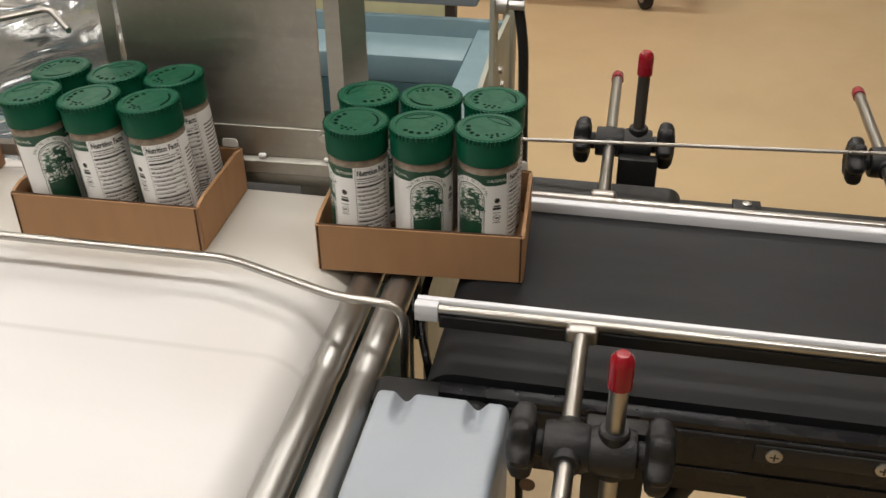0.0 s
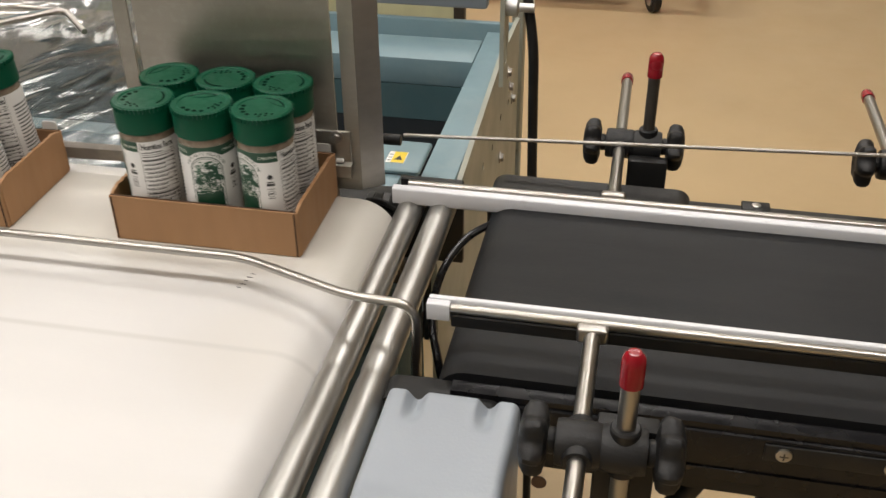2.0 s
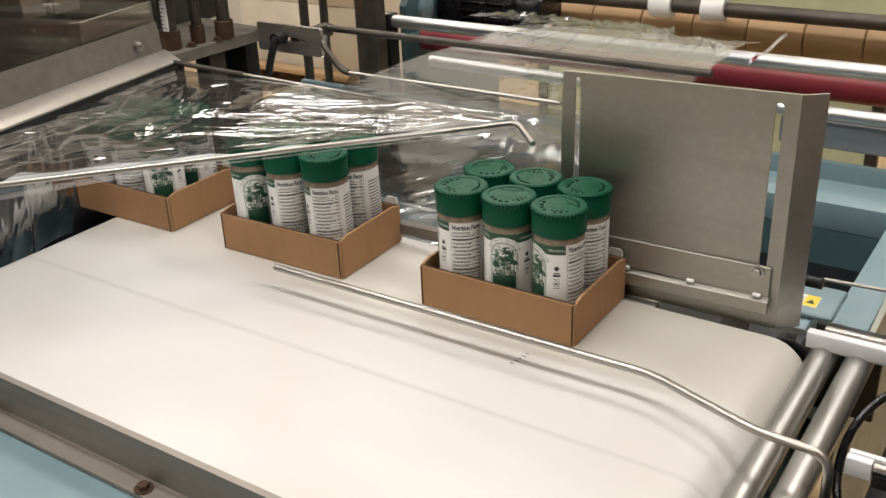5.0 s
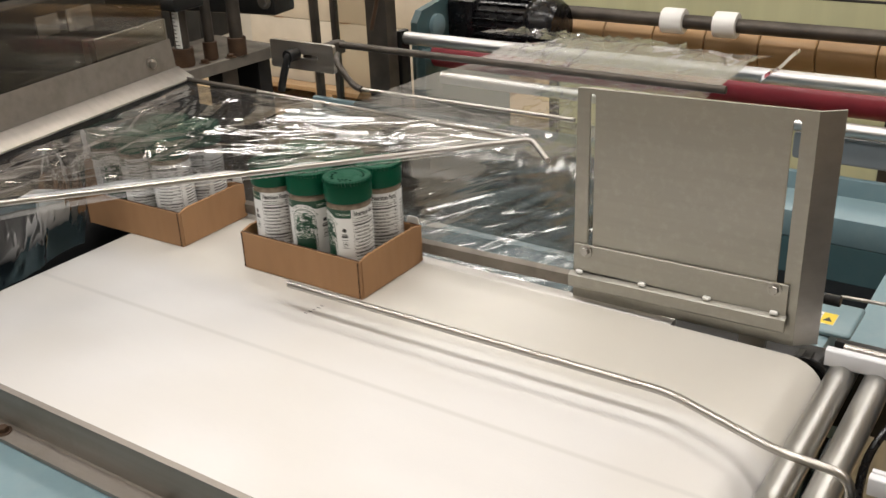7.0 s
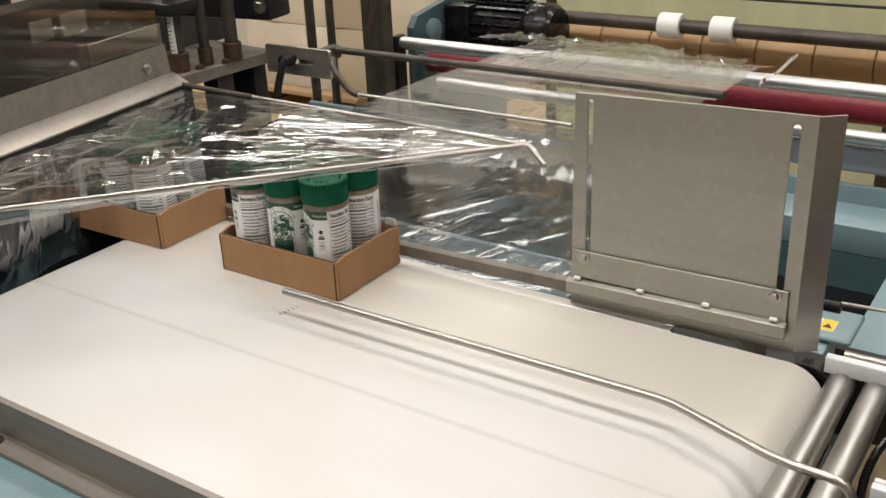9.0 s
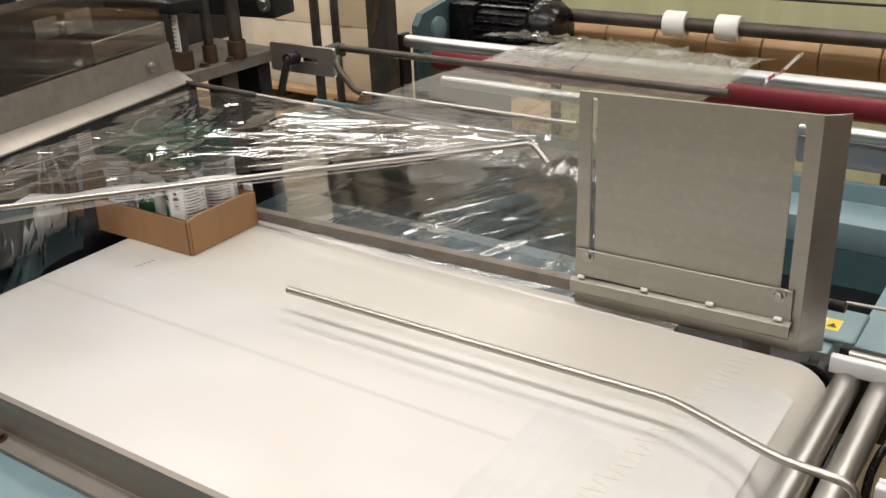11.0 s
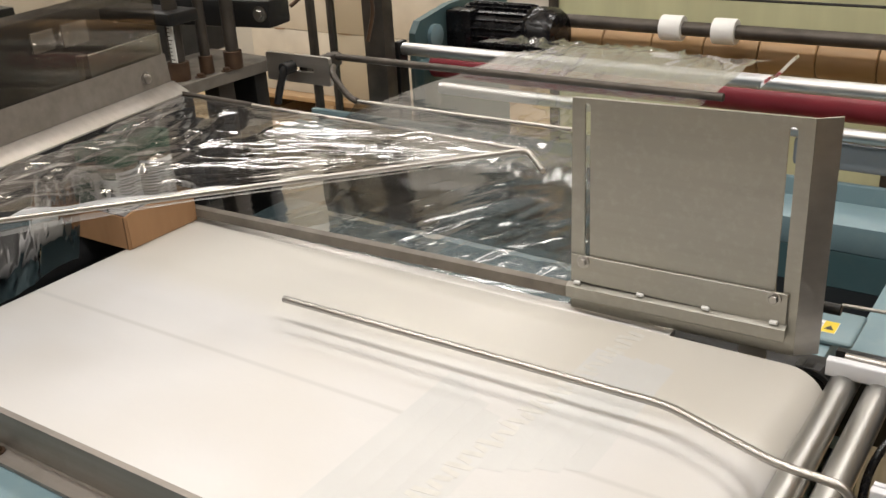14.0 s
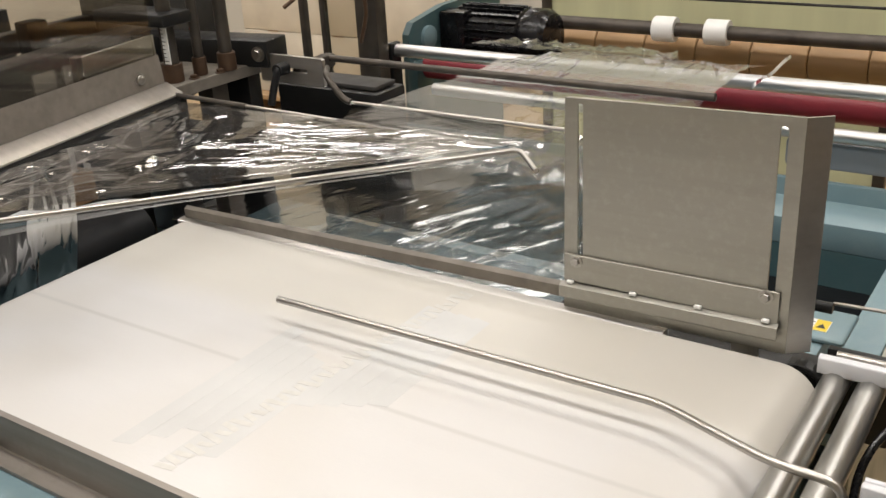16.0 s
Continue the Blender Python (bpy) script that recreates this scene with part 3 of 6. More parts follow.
def packing_conveyor():
    t = thing("packing_conveyor", (-0.2, -0.1, 0.0), "blue-grey wrapping machine bed with a white endless belt", "conveyor")
    prof = arc(BX1 - BR, BELT - BR, BR, 90, -90, 14) + arc(BX0 + BR, BELT - BR, BR, -90, -270, 14)
    g = bmesh.new()
    cols = [BY0 + (BY1 - BY0) * k / 2 for k in range(3)]
    loops = [[g.verts.new((a, y, b)) for a, b in prof] for y in cols]
    for p, q in zip(loops, loops[1:]):
        for k in range(len(prof)):
            n = (k + 1) % len(prof)
            g.faces.new((p[k], p[n], q[n], q[k]))
    g.faces.new(loops[0])
    g.faces.new(loops[-1])
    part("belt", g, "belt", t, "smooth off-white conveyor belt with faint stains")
    # stainless angle along the operator's side
    g = slab([(-0.3135, 0.8800), (-0.3135, 0.8835), (-0.2990, 0.8835), (-0.2975, 0.8850), (-0.2975, 0.9180), (-0.2995, 0.9205), (-0.2945, 0.9210), (-0.2945, 0.8800)], "x", -1.0, 0.155)
    rail = part("side_rail", g, "railsteel", t, "stainless angle rail beside the belt")
    for bx in (-0.378, -0.192, 0.02):
        part("bolt", hexbolt((bx, -0.3065, 0.8835), (0, 0, 1), 0.0048, 0.005), "brass", rail, "rusty hexagon bolt")
    part("side_panel", box(-1.0, 0.16, -0.47, -0.3115, 0.70, 0.8795, 0.003), "blue", t, "blue-grey painted side cover")
    part("lower_body", box(-1.0, 0.15, -0.44, 0.16, 0.12, 0.70, 0.006), "blue", t)
    # bed under the belt and the far strip
    part("bed", box(-0.57, 0.11, -0.285, 0.094, 0.838, 0.862), "steel", t)
    g = slab([(0.103, 0.870), (0.103, 0.897), (0.106, 0.899), (0.116, 0.899), (0.116, 0.870)], "x", -0.60, 0.03)
    part("far_strip", g, "steel", t, "thin stainless edge strip")
    # black box also darkens the gap under the plate, where shade falls
    part("drive_cover", box(-0.09, 0.166, 0.1175, 0.148, 0.80, 0.889, 0.003), "black", t, "black block under the plate for the chain and the shade there")
    for k in range(15):
        a = radians(100 - k * 14)
        c = Vector((0.148 + 0.026 * math.cos(a), 0.116, 0.868 + 0.026 * math.sin(a)))
        part("sprocket_tooth", box(c.x - 0.003, c.x + 0.003, 0.108, 0.122, c.z - 0.004, c.z + 0.004, 0.001, 1, Matrix.Rotation(-a, 4, "Y")), "black", t)
    for lx, ly in ((-0.9, -0.40), (-0.9, 0.12), (0.1, -0.40), (0.1, 0.12)):
        part("leg", box(lx - 0.03, lx + 0.03, ly - 0.03, ly + 0.03, 0.0, 0.12, 0.003), "black", t)
    # two idle rollers across the gap
    for rx in (0.1785, 0.2065):
        r = part("roller", lathe([(0.003, 0), (0.0105, 0), (0.0115, 0.001), (0.0115, 0.176), (0.0108, 0.180), (0.0108, 0.186), (0.0115, 0.190), (0.0115, 0.43), (0.0105, 0.431), (0.003, 0.431)],
                                 (rx, -0.300, 0.8855), (rx, 0, 0.8855), 28), "roller", t, "bright zinc-plated idle roller")
        part("axle", cyl((rx, -0.33, 0.8855), (rx, 0.16, 0.8855), 0.004), "darkrod", r)
    part("roller_bracket", box(0.165, 0.222, 0.134, 0.142, 0.82, 0.905, 0.002), "black", t)
    part("roller_bracket", box(0.165, 0.222, -0.316, -0.306, 0.82, 0.893, 0.002), "black", t)
    return t


packing_conveyor()


def guide_rod():
    t = thing("guide_rod", (0.243, -0.09, 0.80), "bent polished steel guide rod above the white belt", "rod")
    path = rounded([(-0.295, -0.045, 0.925), (0.087, -0.043, 0.925), (0.178, -0.075, 0.925), (0.228, -0.078, 0.925), (0.229, -0.086, 0.80)], 0.016, 8)
    part("rod", tube(path, 0.0034, 16), "rod", t)
    part("clamp", box(0.219, 0.243, -0.100, -0.072, 0.76, 0.858, 0.003), "black", t)
    return t


guide_rod()


def shear_z(g, x0, k):
    """Tilts a long piece: its height grows by k for each metre past x0."""
    for v in g.verts:
        v.co.z += (v.co.x - x0) * k
    return g


def slotted_plate():
    t = thing("slotted_guide_plate", (0.04, 0.118, 0.885), "upright worn stainless guide plate with two vertical slots", "plate")
    y = 0.112
    outline = [(-0.073, 0.8985), (0.1362, 0.902), (0.1362, 1.1095), (-0.071, 1.1045)]
    g = holed(outline, [pill(-0.0562, 0.945, 1.1005, 0.0027), pill(0.1200, 0.945, 1.1010, 0.0034)], "y", y, y + 0.0022)
    part("sheet", g, "plate", t, "upright sheet with two slots, scuffed")
    # flange bent back along the far end, and the top fold
    g = slab([(0.1364, y), (0.1535, y + 0.013), (0.1525, y + 0.015), (0.1364, y + 0.0024)], "z", 0.9025, 1.1095)
    part("flange", g, "steel", t, "bent stainless end flange")
    part("top_fold", shear_z(slab([(y + 0.0022, 1.1052), (y + 0.0022, 1.102), (y + 0.007, 1.1035), (y + 0.007, 1.1054)], "x", -0.071, 0.136), 0.0, 0.022), "plate", t)
    # lower clamping strip, rolled lip and hardware
    part("clamp_strip", slab([(-0.0705, 0.929), (0.1285, 0.9305), (0.1285, 0.9590), (-0.0705, 0.9560)], "y", y - 0.0032, y - 0.0004, bevel=0.0004), "plate", t, "lower stainless clamping strip")
    g = shear_z(slab([(y - 0.0034, 0.931), (y - 0.0085, 0.9285), (y - 0.0085, 0.9175), (y - 0.0070, 0.9160), (y - 0.0062, 0.9175), (y - 0.0062, 0.9270), (y - 0.0025, 0.9290), (y - 0.0025, 0.931)], "x", -0.074, 0.1295), 0.1295, 0.0185)
    part("lip", g, "plate", t, "stainless lip under the clamping strip")
    # the run of the lip along the belt, in a darker steel
    g = shear_z(slab([(y - 0.0034, 0.9305), (y - 0.0085, 0.9280), (y - 0.0085, 0.9175), (y - 0.0070, 0.9160), (y - 0.0062, 0.9175), (y - 0.0062, 0.9265), (y - 0.0025, 0.9285), (y - 0.0025, 0.9305)], "x", -0.585, -0.0742), 0.1295, 0.0185)
    part("guide_strip", g, "dusty", t, "darker strip that carries on along the belt edge")
    for bx, bz in ((-0.0585, 0.9505), (0.1170, 0.9535)):
        part("bolt", hexbolt((bx, y - 0.0034, bz), (0, -1, 0), 0.0042, 0.004), "rod", t, "hexagon bolt on a washer")
    for cx, cz in ((-0.064, 0.9275), (-0.001, 0.929), (0.060, 0.9303), (0.119, 0.9312)):
        part("clip", box(cx - 0.0035, cx + 0.0035, y - 0.0070, y - 0.0034, cz - 0.0005, cz + 0.0028, 0.0008, 1), "white", t, "small white spacer")
    for px in (-0.04, 0.10):
        part("foot", box(px - 0.012, px + 0.012, y + 0.004, y + 0.010, 0.86, 0.93, 0.001), "steel", t)
    # stud that carries the plate
    part("stud", cyl((0.146, 0.150, 0.9345), (0.163, 0.150, 0.9345), 0.005), "black", t)
    return t


slotted_plate()


# ---- blue film cradle behind the belt ----
def film_cradle():
    t = thing("film_cradle", (0.0, 0.45, 0.0), "blue-grey steel film cradle frame with a dark opening", "machine frame")
    z = 0.82
    part("near_beam", box(-0.60, 0.145, 0.150, 0.290, 0.70, 0.862, 0.003), "blue", t, "blue-grey beam behind the belt")
    part("end_rail", box(0.146, 0.184, 0.17, 0.735, 0.782, z, 0.002), "blue", t)
    # these inner sheets are coloured darker, for shade in the opening
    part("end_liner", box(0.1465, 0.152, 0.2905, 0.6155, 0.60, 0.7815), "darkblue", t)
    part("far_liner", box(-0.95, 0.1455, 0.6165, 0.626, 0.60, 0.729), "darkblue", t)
    part("far_skirt", box(-0.95, 0.1455, 0.6162, 0.628, 0.730, 0.7815), "teal", t)
    part("far_rail", box(-0.95, 0.1455, 0.616, 0.70, 0.782, z, 0.002), "blue", t)
    part("far_lip", box(-0.95, 0.1845, 0.736, 0.748, 0.70, z + 0.012, 0.003), "blue", t)
    part("far_shelf", box(-0.95, 0.1455, 0.7005, 0.735, 0.76, z - 0.016, 0.002), "blue", t)
    part("lining", box(-0.95, 0.145, 0.2905, 0.6155, 0.60, 0.64), "darkblue", t, "dark sheet for the shade in the opening")
    # side plate with its row of holes
    holes = [arc(0.30 + 0.07 * k, 0.76 - 0.01 * (k % 2), 0.005, 0, 360, 10)[:-1] for k in range(6)]
    side = part("side_plate", holed([(0.165, 0.30), (0.75, 0.30), (0.75, 0.838), (0.60, 0.845), (0.165, 0.805)], holes, "x", 0.1846, 0.1905), "side", t, "grey-green painted side plate with bolt holes")
    for by, bz in ((0.66, 0.77), (0.64, 0.80), (0.69, 0.74), (0.58, 0.70), (0.50, 0.68)):
        part("bolt", hexbolt((0.1906, by, bz), (1, 0, 0), 0.006, 0.006), "rod", side)
    for lx in (-0.9, 0.13):
        for ly in (0.2, 0.70):
            part("leg", box(lx - 0.03, lx + 0.03, ly - 0.03, ly + 0.03, 0, 0.70, 0.003), "blue", t)
    return t


film_cradle()


def warning_box():
    t = thing("switch_box", (0.14, 0.25, 0.862), "small blue-grey cover box with a yellow warning sticker", "cover box")
    part("cover", box(0.095, 0.163, 0.215, 0.281, 0.8625, 0.868, 0.004, 3), "blue", t)
    part("cover_base", box(0.099, 0.159, 0.219, 0.277, 0.8621, 0.8626), "blue", t)
    s = part("sticker", box(0.125, 0.144, 0.229, 0.253, 0.8682, 0.8684), "white", t, "warning sticker, yellow and white")
    part("sticker_field", box(0.1305, 0.1435, 0.2295, 0.2525, 0.8685, 0.8686), "yellow", s)
    part("warning_triangle", slab([(0.1325, 0.235), (0.1415, 0.235), (0.137, 0.2440)], "z", 0.8687, 0.8688), "ltext", s, "black warning triangle")
    for k in range(3):
        part("text_bar", box(0.1262, 0.1298, 0.233 + 0.006 * k, 0.2345 + 0.006 * k, 0.8685, 0.8686), "ltext", s)
    return t


warning_box()


# ---- film folding triangle and the film ----
TIP = Vector((-0.130, 0.133, 1.042))


def film_folder():
    t = thing("film_folding_frame", (-0.4, 0.1, 1.04), "triangular polished rod frame that folds the film", "rod frame")
    part("front_rod", tube(rounded([(-0.70, -0.50, 1.040), TIP, (-0.094, 0.099, 1.037)], 0.010, 6), 0.0026, 16), "rod", t, "slanting polished rod with a bent tip")
    part("back_rod", tube([(-0.656, 0.152, 1.041), (-0.30, 0.141, 1.041), (-0.135, 0.134, 1.041)], 0.0021, 12), "rod", t, "thin rod along the back")
    part("rod_end", cyl((-0.662, 0.1522, 1.041), (-0.50, 0.1472, 1.041), 0.0030), "darkrod", t, "dull sleeve on the back rod")
    return t


film_folder()


def crease_set(seed, n, x0, x1, y0, y1, way, spread, lo, hi):
    """Straight creases: middle, direction, half length, height and width."""
    r = random.Random(seed)
    out = []
    for k in range(n):
        a = way + r.uniform(-spread, spread)
        out.append((r.uniform(x0, x1), r.uniform(y0, y1), math.cos(a), math.sin(a), r.uniform(lo, hi), r.choice((-1, 1)) * r.uniform(0.0005, 0.0013), r.uniform(0.005, 0.011)))
    return out


def fan_set(seed, n, x0, x1, y0, y1, hub, jitter, lo, hi, amp, wide):
    """Creases that run together towards a hub, as taut film does at a corner."""
    r = random.Random(seed)
    out = []
    for k in range(n):
        x, y = r.uniform(x0, x1), r.uniform(y0, y1)
        a = math.atan2(hub[1] - y, hub[0] - x) + r.uniform(-jitter, jitter)
        out.append((x, y, math.cos(a), math.sin(a), r.uniform(lo, hi), r.choice((-1, 1)) * r.uniform(0.5, 1.2) * amp, r.uniform(0.6, 1.3) * wide))
    return out


def creased(x, y, creases):
    h = 0.0
    for cx, cy, dx, dy, half, amp, wide in creases:
        along, off = (x - cx) * dx + (y - cy) * dy, abs((y - cy) * dx - (x - cx) * dy)
        if abs(along) < half and off < wide * 4:
            h += amp * math.exp(-off / wide) * (1 - (along / half) ** 2)
    return h


def slack(x, y, amp, s):
    return amp * noise.noise(Vector((x * s, y * s, 4.2)))


def crumple(x, y, s):
    """Sharp irregular ridges, 0 to about 1, longer along y."""
    a = abs(noise.noise(Vector((x * s, y * s * 0.35, 1.7))))
    b = abs(noise.noise(Vector((x * s * 2.3 + y * s * 0.6, y * s * 0.8, 5.1))))
    return max(0.0, 1 - 2.6 * a) * 0.7 + max(0.0, 1 - 3.0 * b) * 0.3


plies, swinging = [], []


def film_sheets():
    t = thing("plastic_film", (-0.4, 0.2, 1.0), "clear crinkled shrink film drawn over the folding frame", "plastic film")
    k1 = fan_set(21, 84, -0.40, -0.22, 0.0, 0.13, (-0.10, 0.17), 0.16, 0.03, 0.09, 0.0016, 0.0034) + fan_set(3, 7, -0.60, -0.30, -0.2, 0.10, (-0.13, 0.14), 0.12, 0.08, 0.20, 0.0009, 0.006)
    k1 += [(a, b, c, d, e, 1.6 * h, 0.7 * w) for a, b, c, d, e, h, w in crease_set(4, 18, -0.60, -0.40, -0.18, 0.12, 2.0, 0.5, 0.02, 0.06)] + crease_set(23, 7, -0.60, -0.30, -0.15, 0.10, 0.8, 0.3, 0.04, 0.09)

    def facets(x, y):
        """Flat panes between sharp folds, towards the sealing end."""
        w = min(1.0, max(0.0, (-0.34 - x) / 0.10))
        if w == 0:
            return 0.0
        d = noise.voronoi(Vector((x * 13 + y * 4, y * 9, 2.0)))[0]
        return w * 0.010 * min(0.35, d[1] - d[0])

    def upper(u, v):
        x = -0.640 + u * (TIP.x + 0.640)
        yf = -0.222 + (x + 0.451) * (TIP.y + 0.222) / (TIP.x + 0.451)
        y = yf + v * (0.142 - yf) + 0.0001
        edge = min(1.0, 6 * min(v, 1 - v))
        return (x, y, 1.0440 - 0.010 * max(0.0, 0.75 - u) * min(1.0, 3 * v) + edge * (creased(x, y, k1) + facets(x, y) + slack(x, y, 0.0016, 6) - 0.005 * math.sin(3.14 * v)))

    plies.append(part("upper_ply", sheet(upper, 290, 190), "film", t, "crinkled clear film over the triangle", 180))
    k2 = crease_set(5, 22, -0.66, -0.13, 0.0, 1.0, 1.2, 0.9, 0.04, 0.2)

    def hem(u, v):
        x = -0.66 + u * (TIP.x + 0.66)
        yf = -0.222 + (x + 0.451) * (TIP.y + 0.222) / (TIP.x + 0.451)
        d = 0.036 * max(0.0, 1 - 1.7 * u) ** 1.3 + 0.003
        return (x + 0.006 * math.sin(v * 1.5), yf - 0.005 + 0.012 * v + creased(x, v * 0.05, k2), 1.038 - v * d)

    along = Vector((TIP.x + 0.451, TIP.y + 0.222, 0)).normalized()

    def loose(u, v):
        x = -0.445 + u * 0.285
        yf = -0.222 + (x + 0.451) * (TIP.y + 0.222) / (TIP.x + 0.451)
        d = 0.040 * (1 - u) ** 0.8 + 0.002
        lean = 0.016 * v * (1 - u)
        return (x + lean * along.x, yf - 0.004 + lean * along.y + 0.0022 * math.sin(31 * u + 2 * v) * v, 1.0385 - v * d + 0.0015 * math.sin(17 * u))

    swinging.append((part("loose_hem", sheet(loose, 90, 14), "filmhem", t, "loose milky film hem hanging under the rod", 180), Vector((-0.445, -0.222, 1.0385)) - origin(t), along))
    part("hem", sheet(hem, 110, 10), "film", t, "film hem wrapped under the rod", 180)
    k3 = fan_set(33, 46, -0.52, -0.14, 0.62, 0.80, (-0.30, 1.6), 0.3, 0.03, 0.09, 0.0012, 0.005) + crease_set(6, 30, -0.62, -0.15, 0.50, 0.80, 1.35, 0.35, 0.05, 0.16) + crease_set(7, 14, -0.6, -0.15, 0.15, 0.5, 0.9, 0.5, 0.05, 0.14)

    def web(u, v):
        x = (-0.50 + 0.37 * u) * (1 - v) + (-0.40 + 0.36 * u) * v
        y = 0.80 - 0.645 * v
        z = 0.966 + (1.012 - 0.966) * min(1, v / 0.75) + max(0, v - 0.75) * 0.05
        bunch = max(0.0, 1 - v / 0.34) * min(1.0, 2.2 * u + 0.25) + 0.7 * min(1.0, max(0.0, (u - 0.35) / 0.3)) * min(1.0, v / 0.3)
        return (x, y, z + creased(x, y, k3) * (0.8 + 2.4 * max(0.0, 0.5 - v)) + slack(x, y, 0.006, 4) + bunch * crumple(x, y, 26) * 0.009 - 0.012 * math.sin(3.14 * u) * v)

    plies.append(part("web", sheet(web, 130, 130), "filmweb", t, "slack film web coming from the rollers", 180))
    k4 = fan_set(31, 26, -0.40, -0.08, 0.13, 0.42, (-0.12, 0.60), 0.25, 0.03, 0.12, 0.0012, 0.005) + crease_set(8, 20, -0.45, -0.08, 0.12, 0.5, 0.9, 0.45, 0.04, 0.13) + crease_set(12, 10, -0.6, -0.2, 0.12, 0.2, 0.2, 0.3, 0.03, 0.08)

    def lower(u, v):
        x = -0.63 + 0.57 * u
        lively = min(1.0, max(0.0, (x + 0.47) / 0.12))
        y = 0.118 + 0.40 * v
        z = 0.884 + 0.012 * v
        return (x, y, z + (creased(x, y, k4) * 1.1 + slack(x, y, 0.003, 5)) * lively)

    k7 = fan_set(51, 40, -0.45, -0.07, 0.0, 0.14, (-0.12, 0.40), 0.5, 0.02, 0.08, 0.0016, 0.004)

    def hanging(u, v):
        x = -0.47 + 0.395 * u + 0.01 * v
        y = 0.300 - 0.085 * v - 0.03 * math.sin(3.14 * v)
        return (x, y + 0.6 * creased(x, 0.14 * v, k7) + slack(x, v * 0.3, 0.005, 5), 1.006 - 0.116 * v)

    # greyed ply that brings the shade of the opening into its colour
    plies.append(part("hanging_ply", sheet(hanging, 130, 60), "filmhang", t, "film hanging from the rod to the belt edge, greyed for shade", 180))
    plies.append(part("lower_ply", sheet(lower, 130, 90), "filmlow", t, "slack lower film behind the belt edge", 180))
    def bunched(u, v):
        x = -0.44 + 0.335 * u - 0.035 * v * (1 - u) + 0.02 * v
        y = 0.835 - 0.315 * v
        fold = crumple(x + 0.15 * y, y * 0.5, 17) * 0.011 + crumple(x, y * 0.6, 40) * 0.0022
        return (x, y, 0.9640 + 0.030 * v + fold * math.sin(3.14 * min(1.0, 0.15 + 0.85 * v)) + 0.004 * math.sin(3.14 * v))

    plies.append(part("bunched_ply", sheet(bunched, 120, 90), "filmbunch", t, "bunched film over the tie bar, whitened for its highlights", 180))
    k5 = crease_set(9, 14, -0.55, -0.2, 0.8, 1.05, 1.4, 0.4, 0.04, 0.10)

    def back(u, v):
        x = -0.53 + 0.22 * u + 0.08 * (1 - v) * (2 * u - 1)
        y = 0.806 + 0.20 * v
        return (x, y, 0.970 - 0.045 * v + creased(x, y, k5) * 1.5 + crumple(x, y, 22) * 0.017 * math.sin(3.14 * v))

    part("feed_ply", sheet(back, 60, 40), "filmweb", t, "film running off the feed rolls", 180)

    def tail(u, v):
        x = -0.112 + 0.055 * u + 0.004 * v
        return (x, 0.785 - 0.01 * v, 0.945 + 0.052 * u + 0.002 * math.sin(9 * u) - 0.003 * v)

    part("loose_edge", sheet(tail, 24, 6), "film", t, "loose film edge sticking up at the bar", 180)
    k6 = fan_set(10, 34, -0.44, 0.0, 0.0, 0.15, (-0.05, -0.10), 0.35, 0.03, 0.10, 0.0009, 0.0030)

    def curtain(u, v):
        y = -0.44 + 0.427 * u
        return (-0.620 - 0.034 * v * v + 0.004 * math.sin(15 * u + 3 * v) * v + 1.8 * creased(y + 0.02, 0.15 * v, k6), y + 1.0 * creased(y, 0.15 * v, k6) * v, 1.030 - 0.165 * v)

    # the drape carries the dark space behind it in its tint
    plies.append(part("drape", sheet(curtain, 240, 70), "filmdrape", t, "film draped at the sealing end, tinted dark for the shade there", 180))
    return t


film_sheets()
for ply in plies:
    ply.visible_shadow = False


